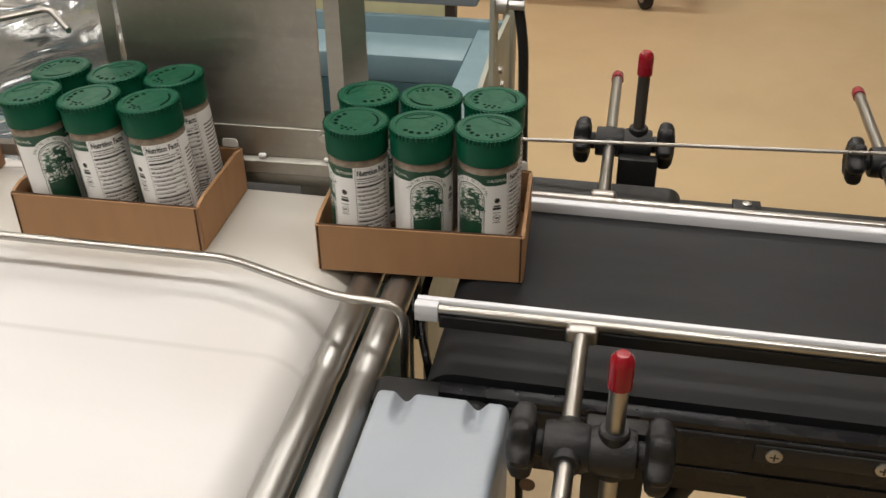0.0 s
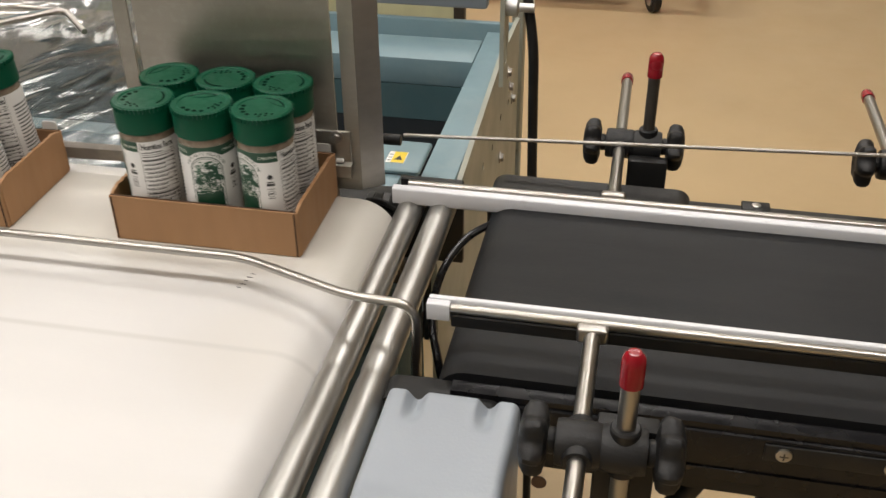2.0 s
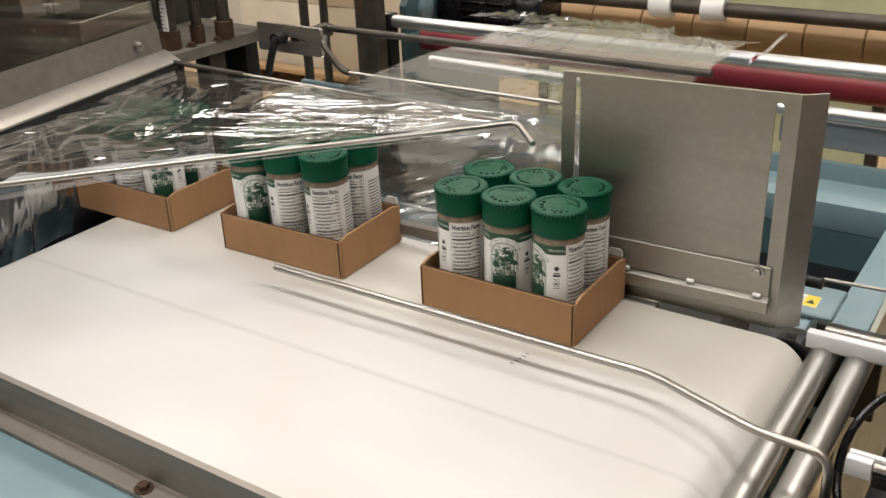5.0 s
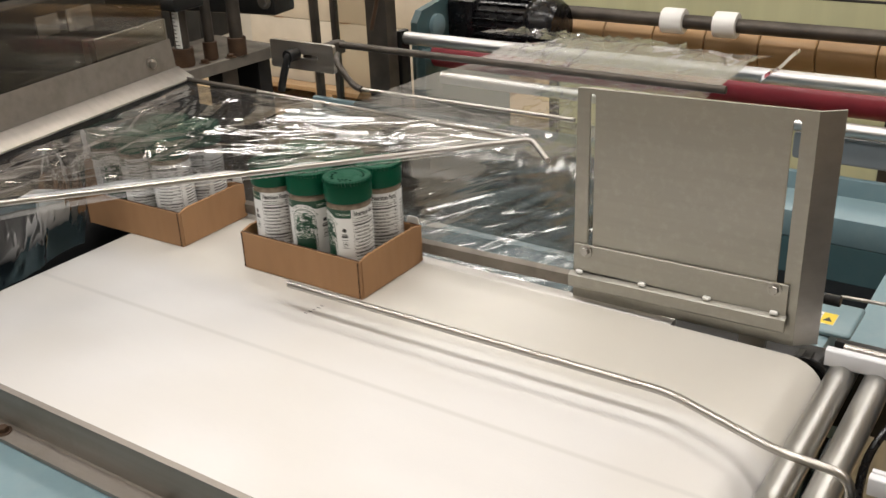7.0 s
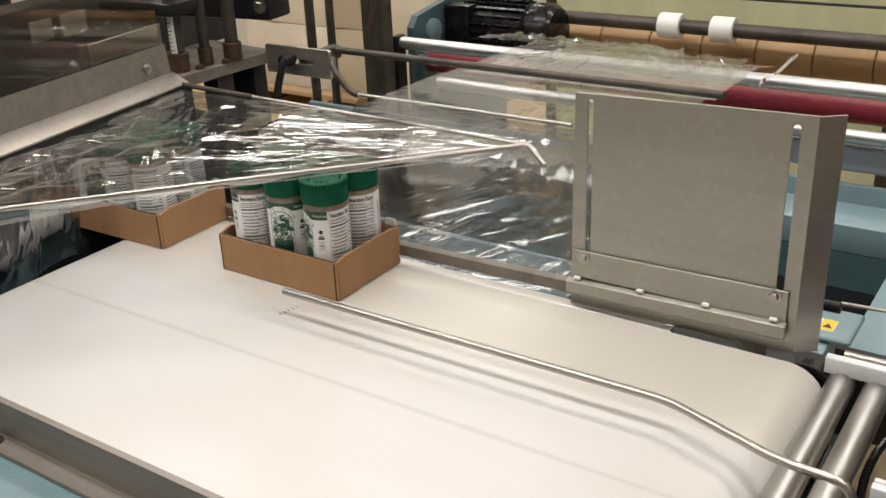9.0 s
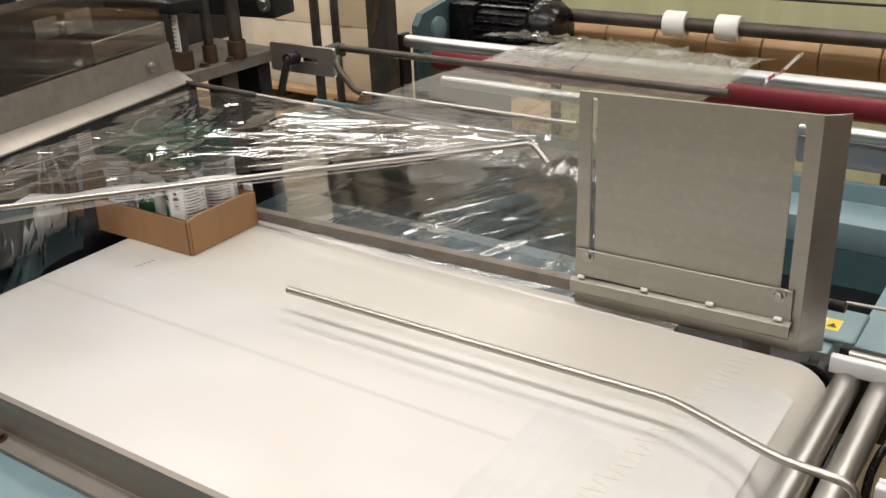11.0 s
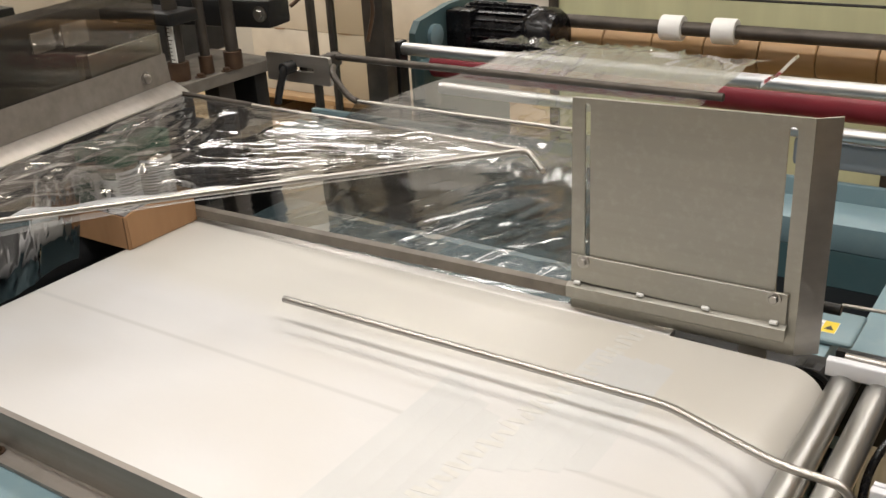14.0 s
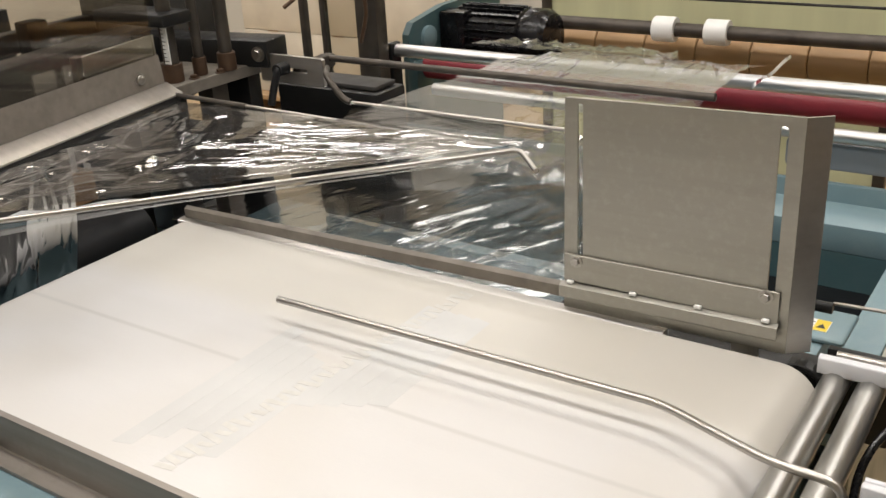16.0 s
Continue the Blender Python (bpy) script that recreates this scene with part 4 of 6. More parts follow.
# ---- film unwinder behind ----
def unwinder():
    t = thing("film_unwinder", (-0.3, 0.9, 0.0), "film unwind stand with aluminium bars and rollers", "machine")
    part("front_bar", cyl((-0.765, 0.80, 0.9475), (0.172, 0.80, 0.9495), 0.0115, 24), "alu", t, "bright aluminium tie bar")
    part("bar_strap", box(-0.778, -0.7655, 0.786, 0.814, 0.80, 0.962, 0.004), "black", t, "black end strap")
    part("lower_bar", cyl((-0.66, 0.76, 0.895), (0.125, 0.76, 0.895), 0.0105, 20), "alu", t)
    part("lower_bar_cover", box(-0.05, 0.14, 0.77, 0.79, 0.838, 0.880, 0.006), "greybox", t, "grey sheet cover")
    r = part("red_roller", lathe([(0.006, 0), (0.020, 0), (0.0235, 0.003), (0.0235, 0.887), (0.020, 0.89), (0.006, 0.89)], (-0.74, 0.86, 0.908), (0.2, 0.86, 0.908), 28), "redroll", t, "dark red rubber drive roller")
    part("axle", cyl((-0.78, 0.86, 0.908), (0.18, 0.86, 0.908), 0.006), "alu", r)
    part("dark_bar", cyl((-0.70, 0.95, 0.900), (0.30, 0.95, 0.900), 0.010), "darkrod", t)
    s = part("upper_shaft", cyl((-0.80, 1.05, 0.964), (0.45, 1.05, 0.964), 0.0125, 20), "darkrod", t, "dull steel shaft")
    for cx in (-0.350, -0.254):
        part("collar", lathe([(0.0125, 0), (0.0215, 0), (0.0225, 0.002), (0.0225, 0.038), (0.0215, 0.04), (0.0125, 0.04)], (cx - 0.02, 1.05, 0.964), (1, 1.05, 0.964), 24), "white", s, "white plastic shaft collar")
    for k in range(11):
        x0 = -0.704 + 0.0995 * k
        part("core_sleeve", lathe([(0.02, 0), (0.0335, 0), (0.035, 0.002), (0.035, 0.0955), (0.0335, 0.0975), (0.02, 0.0975)], (x0, 1.12, 0.912), (2, 1.12, 0.912), 22), "kraft", t, "brown roller sleeve")
    part("sleeve_shaft", cyl((-0.76, 1.12, 0.912), (0.44, 1.12, 0.912), 0.0195), "black", t)
    part("top_wire", cyl((-0.8, 1.12, 1.006), (0.45, 1.12, 1.006), 0.0025, 8), "black", t)
    # end plates
    holes = [arc(0.90, 0.95, 0.010, 0, 360, 12)[:-1]]
    e = part("end_plate", holed([(0.845, 0.55), (1.18, 0.55), (1.18, 1.0), (0.965, 1.0), (0.862, 0.985), (0.845, 0.965)], holes, "x", -0.785, -0.770), "teal", t, "dark teal end plate")
    part("bearing", lathe([(0, 0), (0.022, 0), (0.022, 0.008), (0.012, 0.012), (0, 0.012)], (-0.7699, 0.905, 0.95), (0, 0.905, 0.95), 20), "blue", e)
    part("bearing_block", box(-0.7695, -0.745, 0.83, 0.885, 0.82, 0.915, 0.006), "teal", t)
    for x0, y0 in ((-0.80, 0.80), (-0.80, 1.14)):
        part("leg", box(x0 - 0.02, x0 + 0.02, y0 - 0.02, y0 + 0.02, 0, 0.80, 0.003), "blue", t)
    part("post", box(0.172, 0.190, 0.80, 0.835, 0.60, 1.10, 0.003), "side", t, "grey-green end post")
    part("post", box(0.172, 0.190, 0.805, 0.83, 0.0, 0.60, 0.003), "side", t)
    part("knob", lathe([(0.004, 0), (0.013, 0), (0.013, 0.012), (0, 0.014)], (0.1905, 0.815, 0.83), (1, 0.815, 0.83), 16), "alu", t, "bright clamp knob")
    return t


unwinder()


def cover_panel():
    t = thing("cover_panel", (-0.22, 1.45, 0.0), "pale green plastic cover panel behind the rollers", "panel")
    part("sheet", box(-0.79, -0.04, 1.448, 1.452, 0.25, 1.55), "wallgreen", t)
    for px in (-0.80, -0.03):
        part("post", box(px - 0.012, px + 0.012, 1.44, 1.465, 0.0, 1.6, 0.002), "darkrod", t, "dark steel post")
    part("rail", box(-0.787, -0.043, 1.453, 1.468, 1.03, 1.045, 0.002), "darkrod", t)
    return t


cover_panel()


def motor():
    t = thing("drive_motor", (-0.64, 1.0, 0.9), "glossy black finned electric motor", "motor")
    a, b = Vector((-0.757, 1.0, 0.945)), Vector((-0.547, 1.0, 0.945))
    part("barrel", lathe([(0.02, 0), (0.044, 0), (0.050, 0.006), (0.050, 0.150), (0.046, 0.154), (0.046, 0.160), (0.052, 0.162), (0.052, 0.196), (0.044, 0.208), (0.012, 0.21), (0, 0.21)], a, b, 32), "blackgloss", t)
    for k in range(22):
        q = radians(k * 360 / 22)
        c = a + Vector((0.082, 0.051 * math.cos(q), 0.051 * math.sin(q)))
        part("fin", box(c.x - 0.068, c.x + 0.068, c.y - 0.0012, c.y + 0.0012, c.z - 0.0045, c.z + 0.0045, 0.0006, 1, Matrix.Rotation(q - math.pi / 2, 4, "X")), "blackgloss", t)
    part("terminal_box", box(-0.768, -0.712, 0.944, 0.985, 0.90, 0.992, 0.004), "blackgloss", t)
    part("foot", box(-0.75, -0.56, 0.96, 1.04, 0.88, 0.905, 0.002), "black", t)
    return t


motor()


# ---- sealing head at the far end of the belt ----
def sealing_head():
    t = thing("sealing_head", (-0.62, 0.137, 0.0), "stainless sealing head with a smoked guard panel", "machine")
    t.rotation_euler = (0, 0, radians(9.1))
    g = slab([(-0.616, 1.0405), (-0.616, 1.0425), (-0.637, 1.0535), (-0.66, 1.0535), (-0.66, 1.0405)], "y", -0.85, 0.160)
    part("front_cover", g, "steel", t, "bevelled stainless front bar")
    # black strip standing for the shaded gap beneath the bar
    part("lower_edge", box(-0.658, -0.618, -0.85, 0.158, 1.0325, 1.0402, 0.001), "black", t)
    part("upstand", slab([(-0.6385, 1.0540), (-0.6405, 1.0540), (-0.6440, 1.0880), (-0.6420, 1.0885)], "y", -0.85, 0.157), "railsteel", t, "upright stainless strip")
    part("bolt", lathe([(0.0085, 0), (0.0085, 0.001), (0.0058, 0.0012), (0.0055, 0.004), (0.003, 0.0062), (0, 0.0066)], (-0.6405, 0.116, 1.067), (1, 0.116, 1.067), 18), "rod", t, "domed cover bolt")
    part("guard", box(-0.6490, -0.6465, -0.85, 0.1565, 1.0540, 1.42), "guard", t, "clear smoked guard panel").visible_shadow = False
    part("inner_block", box(-0.664, -0.660, 0.050, 0.175, 1.074, 1.1085, 0.001), "plate", t, "dull steel plate behind the guard")
    part("block_end", box(-0.668, -0.658, 0.040, 0.0495, 1.074, 1.110, 0.001), "darkrod", t)
    part("jaw_tower", box(-1.02, -0.88, 0.22, 0.62, 1.1385, 1.36, 0.006), "charcoal", t, "dark jaw drive housing")
    part("jaw_tower_base", box(-1.02, -0.88, 0.4605, 0.62, 0.99, 1.138, 0.006), "charcoal", t)
    part("frame_post", box(-0.70, -0.665, -0.89, -0.855, 0.0, 1.45, 0.003), "steel", t)
    return t


sealing_head()


jaws = []


def sealing_jaw():
    """The upper jaw comes down and the lower one rises when the tray is sealed off."""
    t = thing("upper_sealing_jaw", (-0.62, 0.137, 0.0), "dark upper sealing jaw behind the guard panel", "machine jaw")
    t.rotation_euler = (0, 0, radians(9.1))
    part("jaw_hood", box(-0.885, -0.835, -0.85, 0.46, 1.000, 1.128, 0.006), "charcoal", t, "dark jaw hood")
    # pale panels added in place of boxes showing beyond the hood
    for y0, y1, z0, z1 in ((0.133, 0.171, 1.083, 1.109), (0.186, 0.232, 1.080, 1.109)):
        part("hood_window", box(-0.8348, -0.8325, y0, y1, z0, z1, 0.001), "carton_pale", t, "pale panel added for the boxes beyond the hood")
    part("hood_bolt", hexbolt((-0.8348, 0.03, 1.085), (1, 0, 0), 0.005, 0.005), "rod", t)
    part("hood_bolt", hexbolt((-0.8348, 0.29, 1.10), (1, 0, 0), 0.005, 0.005), "rod", t)
    part("jaw_arm", box(-0.834, -0.60, 0.325, 0.375, 1.085, 1.122, 0.003), "black", t, "black jaw arm")
    part("arm_bolt", hexbolt((-0.615, 0.3248, 1.104), (0, -1, 0), 0.007, 0.006), "rod", t)
    jaws.append((t, -0.052))
    low = thing("lower_sealing_jaw", (-0.62, 0.46, 0.86), "black lower sealing jaw behind the bracket", "machine jaw")
    part("block", box(-0.72, -0.53, 0.43, 0.50, 0.74, 0.868, 0.005), "black", low)
    part("pad", box(-0.71, -0.54, 0.44, 0.49, 0.8685, 0.876, 0.002), "charcoal", low, "dark sealing pad")
    jaws.append((low, 0.112))
    f = thing("jaw_linkage", (-1.1, 0.2, 0.0), "dusty grey jaw linkage behind the sealing jaw", "machine frame")
    part("post", box(-1.02, -0.98, -0.02, 0.02, 0.7005, 1.30, 0.004), "darkrod", f)
    part("post", box(-1.02, -0.98, 0.33, 0.37, 0.7005, 1.30, 0.004), "darkrod", f)
    part("cross_bar", box(-1.01, -0.985, 0.021, 0.329, 1.055, 1.085, 0.003), "charcoal", f)
    part("cylinder", cyl((-0.97, 0.12, 1.03), (-0.97, 0.27, 1.03), 0.020), "alu", f, "dull air cylinder")
    part("bracket", box(-0.985, -0.955, 0.19, 0.225, 1.00, 1.10, 0.003), "black", f)
    part("pale_cover", box(-1.06, -1.045, -0.10, 0.16, 1.03, 1.12, 0.004), "carton_pale", f, "dusty pale cover")


sealing_jaw()


def post_table():
    t = thing("guide_post_table", (-0.72, 0.26, 0.0), "dusty dark steel table with guide posts and bronze bushes", "machine")
    part("table", slab([(-0.80, 0.155), (-0.671, 0.155), (-0.664, 0.362), (-0.80, 0.372)], "z", 1.020, 1.036, bevel=0.001), "dusty", t, "dusty steel table")
    part("table_web", box(-0.715, -0.676, 0.19, 0.215, 0.0, 1.0195, 0.002), "black", t)
    part("table_web", box(-0.705, -0.676, 0.26, 0.29, 0.70, 1.0195, 0.002), "darkrod", t)
    part("table_web", box(-0.735, -0.672, 0.325, 0.350, 0.0, 1.0195, 0.002), "black", t)
    for px, py, r in ((-0.694, 0.214, 0.0115), (-0.688, 0.256, 0.008), (-0.674, 0.292, 0.0105)):
        b = part("bush", cyl((px, py, 1.036), (px, py, 1.060), r * 1.2), "brass", t, "brown bronze bush")
        part("guide_post", cyl((px, py, 1.060), (px, py, 1.24), r * 0.86), "darkrod", b)
    sc = part("scale", box(-0.691, -0.681, 0.2015, 0.2032, 1.062, 1.115), "white", t, "white graduated scale")
    for k in range(10):
        part("graduation", box(-0.6905, -0.6905 + (0.004 if k % 5 else 0.007), 0.2008, 0.2014, 1.0655 + 0.005 * k, 1.0665 + 0.005 * k), "ltext", sc)
    for px, py in ((-0.680, 0.236), (-0.671, 0.275), (-0.682, 0.180)):
        part("bolt", hexbolt((px, py, 1.036), (0, 0, 1), 0.005, 0.005), "brass", t)
    part("cross_beam", box(-0.80, -0.665, 0.185, 0.235, 1.112, 1.128, 0.003), "black", t)
    part("air_hose", tube(rounded([(-0.66, 0.40, 1.10), (-0.60, 0.46, 1.16), (-0.57, 0.48, 1.10), (-0.59, 0.48, 1.04)], 0.03), 0.003), "brass", t)
    return t


post_table()


def seal_chamber():
    t = thing("seal_chamber", (-1.2, 0.0, 0.0), "sealing chamber with dark sheets for its shade and a blue-grey base", "machine")
    part("base", box(-1.45, -1.02, -0.45, 0.45, 0.0, 0.70, 0.005), "blue", t)
    # dark sheets that stand for the shade inside the chamber
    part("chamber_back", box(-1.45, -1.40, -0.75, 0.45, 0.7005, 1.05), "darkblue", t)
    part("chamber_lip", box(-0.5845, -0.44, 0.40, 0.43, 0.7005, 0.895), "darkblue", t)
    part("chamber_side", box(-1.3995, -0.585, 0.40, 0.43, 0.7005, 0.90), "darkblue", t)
    return t


seal_chamber()


def exit_conveyor():
    t = thing("exit_conveyor", (-1.0, -0.1, 0.0), "dark exit conveyor inside the sealing end", "conveyor")
    part("belt", slab(rrect(-1.40, -0.655, 0.84, 0.8995, 0.028), "y", -0.29, 0.11), "rubber", t)
    part("frame", box(-1.40, -0.66, -0.30, 0.12, 0.70, 0.84, 0.003), "black", t)
    return t


exit_conveyor()


def bracket():
    t = thing("rod_bracket", (-0.59, 0.345, 1.04), "slotted steel bracket with a black clamping lever", "bracket")
    part("slotted_plate", holed(rrect(-0.650, -0.538, 1.014, 1.052, 0.003), [rrect(-0.605, -0.565, 1.030, 1.036, 0.0028)], "y", 0.330, 0.336), "steel", t, "slotted steel plate")
    part("long_rod", cyl((-0.60, 0.40, 1.035), (-0.033, 0.40, 1.035), 0.0048), "darkrod", t, "long dull steel rod")
    part("mount", box(-0.598, -0.582, 0.3365, 0.41, 1.022, 1.040, 0.002), "darkrod", t)
    path = rounded([(-0.535, 0.335, 1.040), (-0.508, 0.30, 1.040), (-0.480, 0.30, 1.009), (-0.40, 0.30, 1.009), (-0.168, 0.30, 1.010)], 0.015, 6)
    k = next(i for i, p in enumerate(path) if p.x > -0.47)
    part("bent_rod", tube(path[:k + 1], 0.0042), "darkrod", t, "bent dull steel film rod")
    # same rod under the film, made bright for the film's sheen
    part("film_rod", tube([path[k], path[-1]], 0.0024), "rod", t, "rest of the bent rod, brightened for the sheen of the film")
    lever = part("lever", tube(rounded([(-0.602, 0.330, 1.036), (-0.600, 0.312, 1.040), (-0.608, 0.306, 1.010), (-0.613, 0.304, 0.990)], 0.008, 4), 0.0052), "knob", t, "black clamping lever")
    part("hub", cyl((-0.602, 0.3295, 1.036), (-0.602, 0.310, 1.036), 0.0085), "knob", lever)
    return t


bracket()


def guard_frame():
    t = thing("guard_frame", (-0.85, 0.75, 0.0), "dark framed clear guard door standing open", "guard")
    part("post", box(-0.812, -0.765, 0.745, 0.775, 0.0, 1.6, 0.002), "darkrod", t, "dark brown steel post")
    part("thin_post", box(-0.945, -0.932, 0.745, 0.758, 0.0, 1.6, 0.001), "darkrod", t)
    part("thin_post", box(-0.895, -0.885, 0.745, 0.758, 0.0, 1.6, 0.001), "darkrod", t)
    part("pane", box(-0.884, -0.813, 0.75, 0.754, 0.1, 1.6), "guard", t)
    part("sill", box(-0.93, -0.813, 0.745, 0.765, 0.05, 0.095), "darkrod", t)
    return t


guard_frame()


# ---- black feed conveyor ----
def feed_conveyor():
    t = thing("feed_conveyor", (1.0, 0.0, 0.0), "black belt feed conveyor with slotted side profiles", "conveyor")
    part("belt", slab(arc(0.270, 0.878, 0.0215, 90, 270, 10) + [(2.4, 0.8565), (2.4, 0.8995)], "y", -0.113, 0.128), "rubber", t, "matt black conveyor belt")
    part("near_lip", slab([(-0.128, 0.880), (-0.1135, 0.880), (-0.1135, 0.893), (-0.117, 0.896), (-0.128, 0.896)], "x", 0.262, 2.4), "blackgloss", t, "black edge lip")
    p = part("near_profile", slab([(-0.1305, 0.8500), (-0.1305, 0.8600), (-0.1290, 0.8605), (-0.1290, 0.8680), (-0.1305, 0.8685), (-0.1305, 0.8885), (-0.1300, 0.8900), (-0.1283, 0.8905), (-0.1283, 0.8500)], "x", 0.262, 2.4), "blackgloss", t, "glossy black slotted profile")
    part("joint_strip", box(0.465, 0.95, -0.1323, -0.1306, 0.8745, 0.8880, 0.0006), "black", p)
    for sx in (0.477, 0.542, 0.90):
        s = part("screw", lathe([(0.0052, 0), (0.0052, 0.0012), (0.004, 0.002), (0, 0.002)], (sx, -0.1324, 0.8815), (sx, -1, 0.8815), 18), "rod", p, "bright cross-head screw")
        part("cross_slot", box(sx - 0.0028, sx + 0.0028, -0.1347, -0.1345, 0.8810, 0.8820), "ink", s)
        part("cross_slot", box(sx - 0.0005, sx + 0.0005, -0.1349, -0.1347, 0.8787, 0.8843), "ink", s)
    part("near_end_plate", slab(rrect(0.214, 0.300, 0.80, 0.892, 0.012), "y", -0.137, -0.114), "black", t, "black bearing end plate")
    part("far_profile", box(0.262, 2.4, 0.1295, 0.165, 0.815, 0.892, 0.002), "black", t)
    part("far_end_plate", slab(rrect(0.244, 0.420, 0.80, 0.8985, 0.012), "y", 0.134, 0.170), "black", t)
    for sx in (0.475, 0.96):
        c = part("far_cover", box(sx - 0.012, sx + 0.012, 0.150, 0.166, 0.8925, 0.896, 0.001), "black", t)
        part("screw", lathe([(0.004, 0), (0.004, 0.001), (0, 0.0015)], (sx, 0.158, 0.896), (sx, 0.158, 2), 14), "rod", c)
    part("underside", box(0.30, 2.4, -0.126, 0.126, 0.836, 0.852), "black", t)
    for lx in (0.56, 2.0):
        for ly in (-0.11, 0.11):
            part("leg", box(lx - 0.02, lx + 0.02, ly - 0.02, ly + 0.02, 0, 0.836, 0.002), "black", t)
    part("brace", tube([(0.44, -0.10, 0.836), (0.36, -0.10, 0.66)], 0.008), "black", t)
    part("brace", tube([(0.50, -0.02, 0.836), (0.50, -0.02, 0.60)], 0.010), "black", t)
    return t


feed_conveyor()


def gearbox():
    t = thing("gearbox_cover", (0.267, -0.18, 0.80), "light grey cast drive cover with two scalloped notches", "drive cover")
    # stepped levels: the two grooves run down from the back edge and fade out
    g = bmesh.new()
    nx, ny = 60, 40
    def top(a, b):
        x, y = 0.2235 + 0.087 * a, -0.250 + 0.1115 * b
        h = 0.9045
        for gx in (0.2435, 0.2905):
            d = abs(x - gx) / 0.0085
            if d < 1:
                h -= 0.0075 * (0.5 + 0.5 * math.cos(math.pi * d)) * min(1.0, max(0.0, (y + 0.172) / 0.022))
        for q in (a * 0.087, (1 - a) * 0.087, (1 - b) * 0.1115):
            if q < 0.006:
                h -= 0.006 * (1 - math.sqrt(max(0.0, 1 - (1 - q / 0.006) ** 2)))
        if b < 0.25:
            h -= 0.012 * (1 - b / 0.25) ** 2
        return x, y, h
    grid = [[g.verts.new(top(a / nx, b / ny)) for b in range(ny + 1)] for a in range(nx + 1)]
    for a in range(nx):
        for b in range(ny):
            g.faces.new((grid[a][b], grid[a + 1][b], grid[a + 1][b + 1], grid[a][b + 1]))
    rim = [grid[a][0] for a in range(nx + 1)] + [grid[nx][b] for b in range(1, ny + 1)] + [grid[a][ny] for a in range(nx - 1, -1, -1)] + [grid[0][b] for b in range(ny - 1, 0, -1)]
    low = [g.verts.new((v.co.x, v.co.y, 0.80)) for v in rim]
    for k in range(len(rim)):
        n = (k + 1) % len(rim)
        g.faces.new((rim[k], rim[n], low[n], low[k]))
    g.faces.new(low)
    part("cover", g, "greybox", t)
    part("seam", box(0.2238, 0.3098, -0.2506, -0.2501, 0.872, 0.8728), "black", t)
    for sx in (0.228, 0.236, 0.304):
        part("screw_hole", cyl((sx, -0.2502, 0.885), (sx, -0.2508, 0.885), 0.0028), "ink", t)
    return t


gearbox()


def near_rail():
    t = thing("near_guide_rail", (0.24, -0.09, 0.93), "white plastic wear strip on a stainless bar over black belt", "guide rail", "conveyor guide rails")
    y, z = -0.0860, 0.9325
    part("wear_strip", slab(rrect(y, y + 0.0045, z - 0.0062, z + 0.0070, 0.0012, 3), "x", 0.2395, 2.3), "whiteplastic", t, "white plastic wear strip")
    part("end_block", slab(rrect(y - 0.007, y - 0.0002, z - 0.0072, z + 0.0064, 0.0012, 3), "x", 0.2390, 0.2548), "whiteplastic", t, "white plastic end block")
    part("backing", slab(rrect(y - 0.0072, y - 0.0004, z - 0.0012, z + 0.0058, 0.0032, 6), "x", 0.2552, 2.3), "rod", t, "rounded stainless backing bar")
    part("channel", box(0.2556, 2.3, y - 0.0066, y - 0.0006, z - 0.0115, z - 0.0014, 0.0008, 1), "black", t, "black lower channel")
    return t


def far_rail():
    t = thing("far_guide_rail", (0.17, 0.12, 0.90), "white plastic wear strip on a steel bar beside black belt", "guide rail", "conveyor guide rails")
    y, z = 0.1120, 0.9020
    part("wear_strip", slab(rrect(y - 0.004, y + 0.005, z - 0.0085, z + 0.0070, 0.0020, 3), "x", 0.164, 2.3), "whiteplastic", t, "white plastic wear strip")
    part("backing", slab(rrect(y + 0.0053, y + 0.0125, z - 0.0060, z + 0.0090, 0.0025, 3), "x", 0.176, 2.3), "rod", t, "stainless backing bar")
    return t


near_rail()
far_rail()


def knob_shape(a, d):
    """A lobed hand knob, its axis from a along d: a short neck and a thick six-lobed grip."""
    a, d = Vector(a), Vector(d)
    g = lathe([(0, 0), (0.0072, 0), (0.0080, 0.0015), (0.0075, 0.006), (0, 0.006)], a, a + d, 18)
    w = lathe([(0, 0.004), (0.012, 0.0042), (0.0190, 0.0060), (0.0212, 0.0085), (0.0216, 0.0125), (0.0205, 0.0165), (0.0165, 0.0192), (0.0100, 0.0205), (0.006, 0.0195), (0, 0.0195)], a, a + d, 48)
    for v in w.verts:
        q = v.co - a
        along = q.dot(d)
        out = q - d * along
        if out.length > 0.011:
            k = math.atan2(out.z, out.y)
            v.co = a + d * along + out * (0.90 + 0.13 * math.cos(6 * k + 0.4))
    return merge(g, w)


